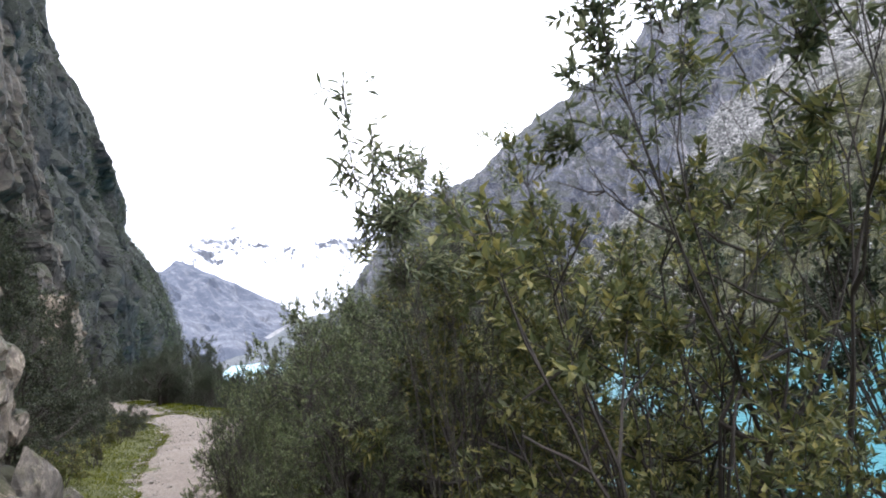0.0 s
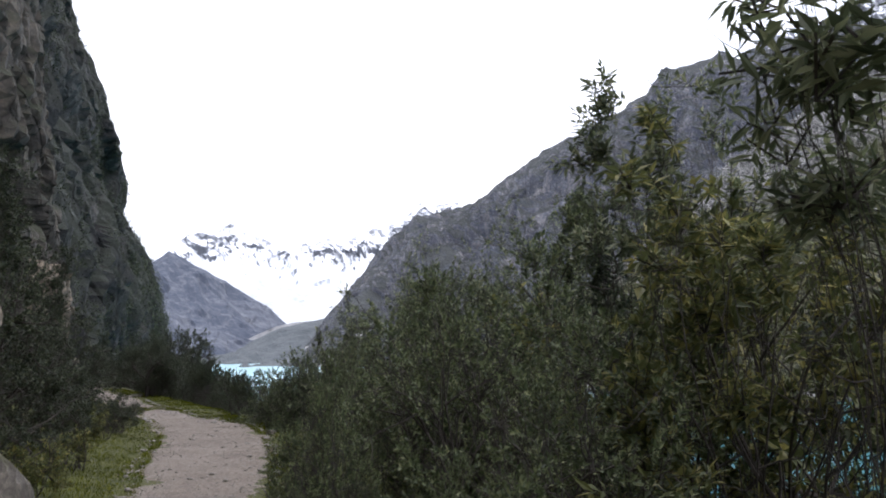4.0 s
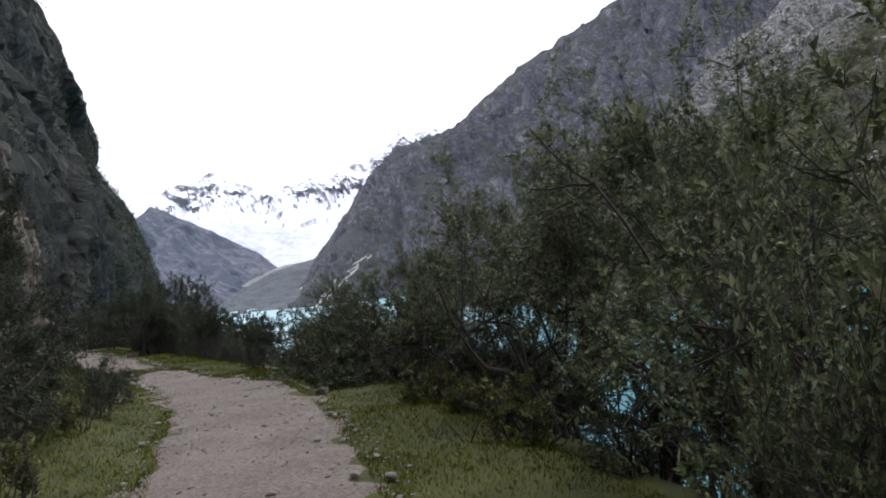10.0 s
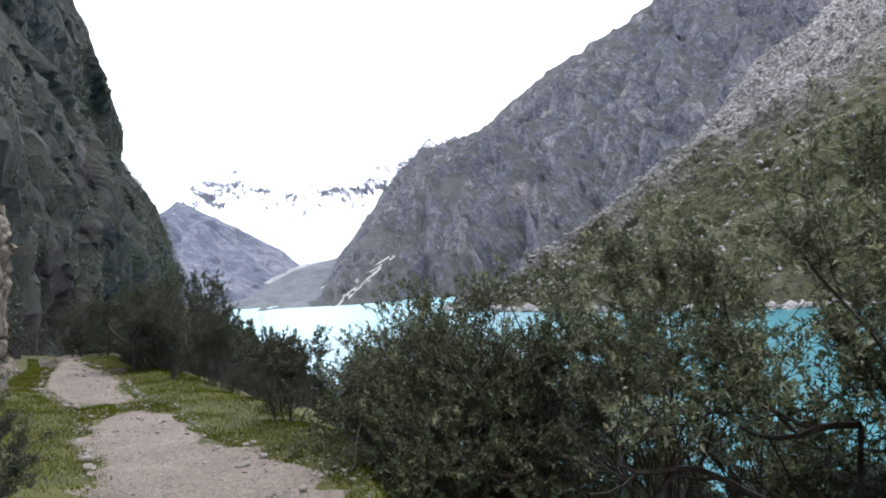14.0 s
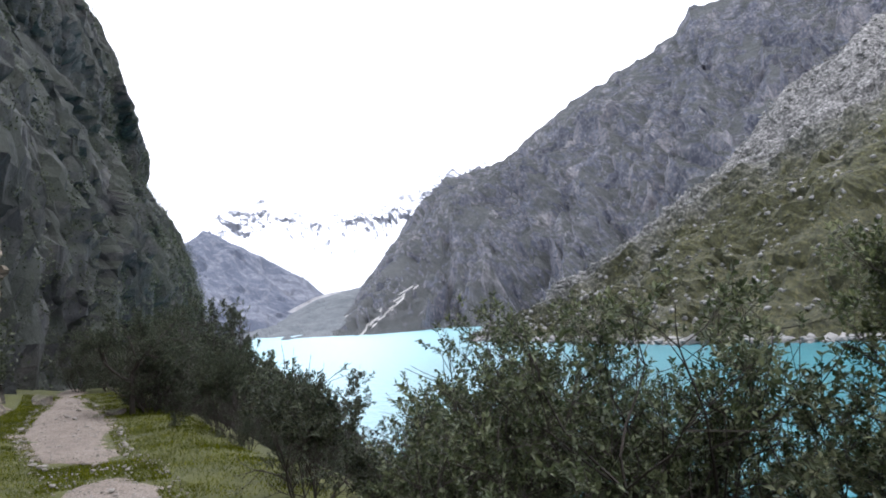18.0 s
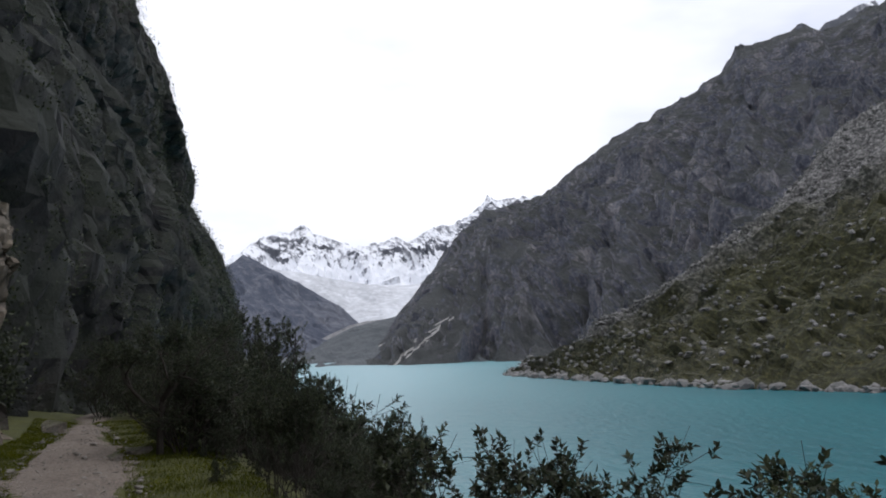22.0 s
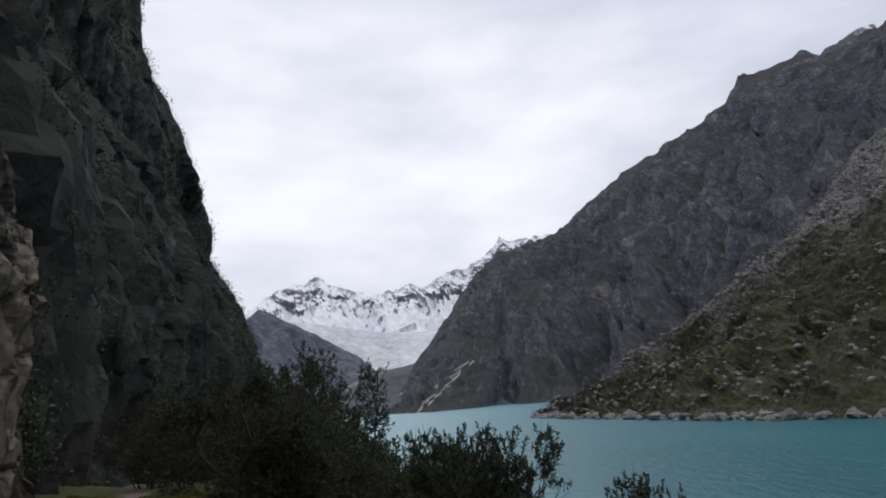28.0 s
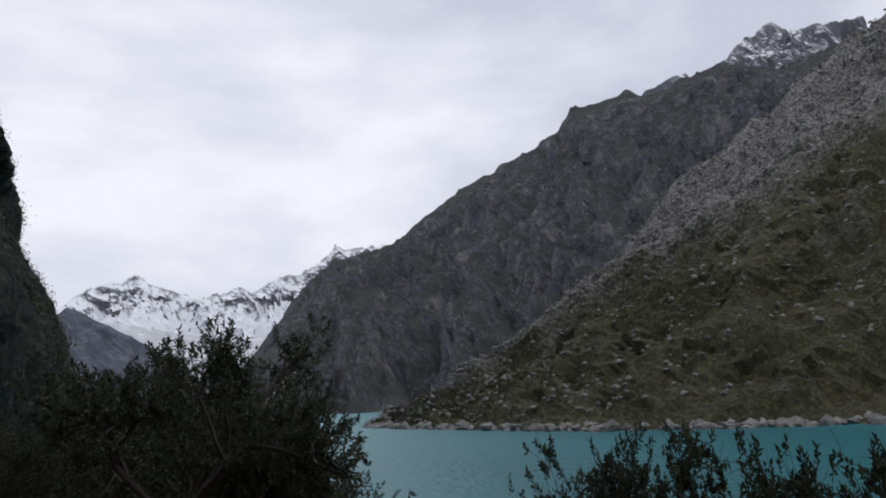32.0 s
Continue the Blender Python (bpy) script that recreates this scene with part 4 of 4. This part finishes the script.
# ---------------------------------------------------------------- rocks
def rock_mesh(name, seed, mat, cuts=13, sub=3, flat=0.8):
    """A broken boulder, about one metre in radius: a ball cut by planes, with a rough skin."""
    r = np.random.default_rng(seed)
    bm = bmesh.new()
    bmesh.ops.create_icosphere(bm, subdivisions=sub, radius=1.0)
    p = np.array([v.co for v in bm.verts])
    f = [[v.index for v in q.verts] for q in bm.faces]
    bm.free()
    for k in range(cuts):
        n = r.normal(0, 1, 3)
        n /= np.linalg.norm(n)
        d = r.uniform(0.34, flat)
        p = p - np.maximum(p @ n - d, 0)[:, None] * n
    chip, _ = facets(np.arctan2(p[:, 1], p[:, 0]) * 2.2 + p[:, 2], p[:, 2] * 2.6 + p[:, 0], seed)
    nick, _ = facets(np.arctan2(p[:, 1], p[:, 0]) * 6 + p[:, 2] * 2, p[:, 2] * 7 + p[:, 0] * 2, seed + 5)
    p = p * (1 + (0.03 * chip[:, None] + 0.045 * nick[:, None]) * (sub > 3))
    p = p * (1 + 0.018 * rough_noise(p[:, 0] * 4 + p[:, 2] * 3, p[:, 1] * 4 - p[:, 2] * 2, seed, 4)[:, None])
    return mesh_of(name, p, f, mat)


ROCKS = [rock_mesh("rock", 200 + k, CLIFF_NEAR, 22, 4, 0.6) for k in range(9)]
STONES = [rock_mesh("boulder", 230 + k, BOULDER) for k in range(7)]

# blocks standing out of the near face
outcrop = bpy.data.objects["cliff_outcrop"]
r = np.random.default_rng(5)
for k in range(240):
    y, z = r.uniform(4.5, 17.6), r.uniform(-0.1, 9.5)
    s = r.uniform(0.2, 0.62) * (1.5 if k % 7 == 0 else 1)
    if y > 16.5 and z > 2.2:
        continue
    ob = part("rock", ROCKS[k % 9], outcrop)
    reach = float(cliff_foot(np.array([y]))[0]) - 0.05 * z
    ob.matrix_basis = pose(reach - 0.4 * s + r.uniform(-0.4, 0.2), y, z, -28 + r.normal(0, 12), 12 + r.normal(0, 10), r.choice((0, 90, 180, 270)) + r.normal(0, 14)) @ Matrix.Diagonal((s * r.uniform(0.5, 0.95), s * r.uniform(0.6, 1.1), s * r.uniform(1.1, 2.2), 1))
for x, y, z, s, tall in [(1.1, 13.9, 3.5, 0.95, 1.0), (0.85, 14.6, 5.2, 1.2, 1.2), (0.8, 15.8, 3.6, 0.8, 1.3), (0.95, 15.9, 1.75, 0.62, 1.0), (1.15, 16.35, 1.75, 0.5, 0.8), (1.2, 16.3, 0.95, 0.55, 0.9), (1.0, 15.2, 0.8, 0.9, 1.1), (1.0, 13.2, 1.0, 1.0, 1.3), (1.1, 11.2, 1.6, 1.1, 1.4), (1.3, 16.9, 1.8, 0.5, 1.1), (1.25, 17.2, 1.1, 0.5, 1.2), (1.15, 16.8, 0.5, 0.6, 0.9), (1.35, 16.4, 0.2, 0.45, 0.8), (0.85, 17.3, 1.4, 0.7, 1.3)]:
    ob = part("rock", ROCKS[int(10 * y) % 9], outcrop)
    ob.matrix_basis = pose(x, y, z, -18 + 4 * z, 14 * s, 57 * y + 130 * z) @ Matrix.Diagonal((s, s, s * tall, 1))

# loose boulders along the foot of the rock and on the verges
for x, y, s, tall in [(1.75, 15.4, 0.4, 1.0), (2.05, 14.6, 0.26, 0.8), (2.2, 13.6, 0.2, 0.7), (1.85, 17.4, 0.22, 0.8), (2.15, 15.6, 0.16, 0.7), (2.35, 12.4, 0.22, 0.8), (2.3, 16.6, 0.1, 0.6), (2.3, 14.2, 0.12, 0.7), (1.95, 12.8, 0.38, 1.2), (2.35, 11.2, 0.3, 1.0), (2.6, 10.3, 0.25, 0.9),
                      (4.2, 25.4, 0.16, 0.7), (4.15, 24.9, 0.1, 0.8), (4.25, 25.9, 0.12, 0.7), (-1.5, 34.6, 0.6, 2.6), (-1.2, 35.4, 0.4, 1.6), (-2.2, 39.0, 0.3, 0.9), (-2.4, 44.4, 0.35, 0.8)]:
    ob = new("boulder", STONES[int(7 * y + 3 * x) % 7])
    z = float(ground_height(np.array([x]), np.array([y]))[0])
    ob.matrix_basis = pose(x, y, z + 0.2 * s * tall, 5, 8, 73 * y) @ Matrix.Diagonal((s, s, s * tall, 1))
    tagged(ob, "angular grey boulder lying at the foot of the rock" if x < 2.7 else "grey stone at the broken edge of the path", "boulder")
# the pointed boulder
ob = new("boulder", rock_mesh("pointed_boulder", 305, BOULDER, 16, 3, 0.62))
ob.matrix_basis = pose(1.72, 16.5, 0.3, 4, 8, 200) @ Matrix.Diagonal((0.5, 0.62, 0.8, 1))
tagged(ob, "pointed grey boulder leaning on the rock foot", "boulder")
for x, y, s in [(0.18, 40.0, 0.3), (0.0, 39.2, 0.16)]:
    ob = new("flat_stone", STONES[2])
    ob.matrix_basis = pose(x, y, float(ground_height(np.array([x]), np.array([y]))[0]) + 0.05, 0, 0, 30) @ Matrix.Diagonal((s, s * 0.8, 0.09, 1))
    tagged(ob, "flat pale stone lying beside the path", "stone")

# stones on the path that can be told apart
PEBBLES = [rock_mesh("stone", 260 + k, PEBBLE, 8, 2) for k in range(5)]
r = np.random.default_rng(8)
for k in range(280):
    y = r.uniform(12, 46)
    a, b = float(path_left(y)), float(path_right(y))
    w = r.uniform(0, 1)
    w = w if k % 2 else (0.06 * w if k % 4 else 1 - 0.06 * w)
    s = r.uniform(0.016, 0.045) * (1.6 if k % 9 == 0 else 1)
    x = a + (b - a) * w
    ob = new("stone", PEBBLES[k % 5])
    ob.matrix_basis = pose(x, y, float(ground_height(np.array([x]), np.array([y]))[0]) + 0.03 + 0.15 * s, 0, 0, r.uniform(0, 360)) @ Matrix.Diagonal((s * 1.3, s, s * 0.6, 1))
    tagged(ob, "small loose grey stone on the gravel path", "stone", "stones on the path")


def scattered(name, places, sizes, mat, seed, label, category, sub=1, squat=0.7):
    """Many small rocks as one mesh."""
    r = np.random.default_rng(seed)
    bm = bmesh.new()
    bmesh.ops.create_icosphere(bm, subdivisions=sub, radius=1.0)
    ball, tri = np.array([v.co for v in bm.verts]), np.array([[v.index for v in q.verts] for q in bm.faces])
    bm.free()
    n = len(places)
    v = ball[None] * r.uniform(0.6, 1.25, (n, len(ball), 1)) * (np.array(sizes)[:, None, None] * r.uniform(0.7, 1.3, (n, 1, 3)) * (1, 1, squat)) + np.array(places)[:, None]
    f = tri[None] + (np.arange(n) * len(ball))[:, None, None]
    return tagged(new(name, mesh_of(name, v.reshape(-1, 3), f.reshape(-1, 3), mat)), label, category, kind="stuff")


# gravel grains
n = 4500
y = r.uniform(12, 45, n)
w = r.uniform(0, 1, n)
x = path_left(y) + (path_right(y) - path_left(y)) * (w * 1.1 - 0.05)
scattered("gravel", np.stack([x, y, ground_height(x, y) + 0.03], 1), r.uniform(0.005, 0.016, n), PEBBLE, 9, "fine loose gravel scattered on the footpath", "gravel", 1)

# boulders of the shore and scree across the lake
nu, nv = TALUS_P.shape[:2]
n = 20000
i = (r.uniform(0.0, 0.86, n) ** 1.2 * (nu - 1)).astype(int)
j = (r.uniform(0.005, 0.97, n) ** 1.7 * (nv - 1)).astype(int)
size = r.uniform(0.35, 1.0, n) ** 3.4 * 1.1
scattered("scree_boulders", TALUS_P[i, j] + np.stack([r.normal(0, 0.8, n), r.normal(0, 0.8, n), r.normal(0.1, 0.2, n)], 1), size, SHORE_ROCK, 10, "pale boulders scattered over the green slope", "boulders")
n = 1700
i = (r.uniform(0.0, 0.85, n) * (nu - 1)).astype(int)
p = TALUS_P[i, -1] + np.stack([r.uniform(-1.0, 7, n), r.uniform(-3, 3, n), r.uniform(0.4, 1.8, n)], 1)
scattered("shore_boulders", p, r.uniform(0.4, 1.0, n) ** 2.5 * 2.1, SHORE_ROCK, 12, "jumble of grey boulders along the far shore", "boulders")


# ---------------------------------------------------------------- grass and hanging plants
def blades(name, x, y, seed, height, label):
    r = np.random.default_rng(seed)
    n = len(x)
    z = ground_height(x, y)
    a = r.uniform(0, 2 * math.pi, n)
    h = height * r.uniform(0.4, 1.2, n)
    w = 0.003 + 0.003 * r.uniform(0, 1, n)
    lean = r.normal(0, 0.45, (n, 2)) * h[:, None]
    base = np.stack([x, y, z - 0.01], 1)
    side = np.stack([np.cos(a) * w, np.sin(a) * w, 0 * a], 1)
    tip = base + np.stack([lean[:, 0], lean[:, 1], h], 1)
    v = np.stack([base - side, base + side, tip], 1).reshape(-1, 3)
    me = mesh_of(name, v, np.arange(3 * n).reshape(-1, 3), GRASS)
    return tagged(new(name, me), label, "grass", kind="stuff")


def clumpy(n, y0, y1, inner, outer, seed):
    """Places in a band beside the path, thick in some spots and thin in others."""
    r = np.random.default_rng(seed)
    y = r.uniform(y0, y1, n * 2)
    a, b = inner(y), outer(y)
    w = r.uniform(0, 1, n * 2) ** 1.2
    x = a + (b - a) * w
    keep = rough_noise(x * 1.7, y * 1.7, seed, 3) + 0.9 * r.uniform(-1, 1, n * 2) > -0.35
    return x[keep][:n], y[keep][:n]


blades("grass", *clumpy(105000, 9, 47, lambda y: path_left(y) + 0.2, lambda y: np.maximum(cliff_foot(y), path_left(y) - 1.9), 14), 15, 0.05, "short yellow-green grass and moss beside the path")
blades("grass", *clumpy(105000, 9, 47, lambda y: path_right(y) - 0.2, lambda y: path_right(y) + 1.5, 16), 17, 0.05, "short yellow-green grass on the lakeside verge")
blades("grass", *clumpy(9000, 32.0, 33.6, path_left, path_right, 18), 19, 0.05, "grass strip growing across the path")


def hanging(name, places, size, per, mat, seed, label, leaf=1.0):
    """Clumps of leaves growing out of a rock face."""
    r = np.random.default_rng(seed)
    n = len(places) * per
    c = np.repeat(places, per, 0) + r.normal(0, 1, (n, 3)) * np.repeat(size, per)[:, None] * (0.38, 0.6, 0.5)
    k = np.repeat(size, per)[:, None] * 0.34
    way = r.normal(0, 1, (n, 3))
    way /= np.linalg.norm(way, axis=1)[:, None]
    side = np.cross(way, r.normal(0, 1, (n, 3)))
    side /= np.linalg.norm(side, axis=1)[:, None]
    k = k * leaf
    v = np.stack([c, c + way * k * 0.5 + side * k * 0.3, c + way * k, c + way * k * 0.5 - side * k * 0.3], 1).reshape(-1, 3)
    return tagged(new(name, mesh_of(name, v, np.arange(4 * n).reshape(-1, 4), mat)), label, "bushes", kind="stuff")


X, Y, Z = CLIFF_GRID
r = np.random.default_rng(21)
i, j = r.integers(0, X.shape[0] - 22, 9000), (r.uniform(0, 1, 9000) ** 1.4 * (X.shape[1] - 1)).astype(int)
grow_here = rough_noise(Y[i, j] * 0.09, Z[i, j] * 0.09, 77, 4) + 0.6 - Z[i, j] / 110 > 0
i, j = i[grow_here], j[grow_here]
hanging("cliff_bushes", np.stack([X[i, j] - 0.05, Y[i, j], Z[i, j]], 1), r.uniform(0.5, 1.5, len(i)) * np.clip(Y[i, j] / 130, 0.3, 1.1), 30, LEAF_DARK, 22, "dark bushes clinging to the tall cliff", 0.75)
i, j = r.integers(X.shape[0] - 40, X.shape[0] - 19, 340), (r.uniform(0, 1, 340) * (X.shape[1] - 1)).astype(int)
hanging("cliff_bushes", np.stack([X[i, j] + r.uniform(-0.2, 0.7, len(i)), Y[i, j], Z[i, j]], 1), r.uniform(0.5, 1.0, len(i)) ** 2 * 1.9, 40, LEAF_DARK, 28, "dark bushes standing out from the edge of the tall cliff", 0.55)
me = bpy.data.objects["cliff_behind_bushes"].data
p = np.empty(len(me.vertices) * 3)
me.vertices.foreach_get("co", p)
p = p.reshape(-1, 3)
p = p[(p[:, 2] > 0.5) & (p[:, 2] < 16) & (p[:, 1] > 19) & ((p[:, 1] < 33) | (p[:, 1] > 44.5) | (p[:, 2] > 7))]
p = p[rough_noise(p[:, 1] * 0.35, p[:, 2] * 0.35, 78, 3) + 0.4 - p[:, 2] / 15 > 0]
p = p[r.integers(0, len(p), 480)]
hanging("wall_bushes", p + (0.15, 0, 0), r.uniform(0.3, 0.85, len(p)), 120, LEAF_DARK, 24, "dark leafy bushes growing on the shaded rock face", 0.5)
nu, nv = TALUS_P.shape[:2]
n = 4200
i, j = (r.uniform(0.0, 0.86, n) * (nu - 1)).astype(int), ((1 - r.uniform(0, 0.85, n) ** 1.3) * (nv - 1) * 0.97).astype(int)
hanging("slope_bushes", TALUS_P[i, j] + (0, 0, 0.3), r.uniform(0.6, 1.8, n), 14, LEAF_DARK, 26, "low green and ochre scrub over the scree slope")
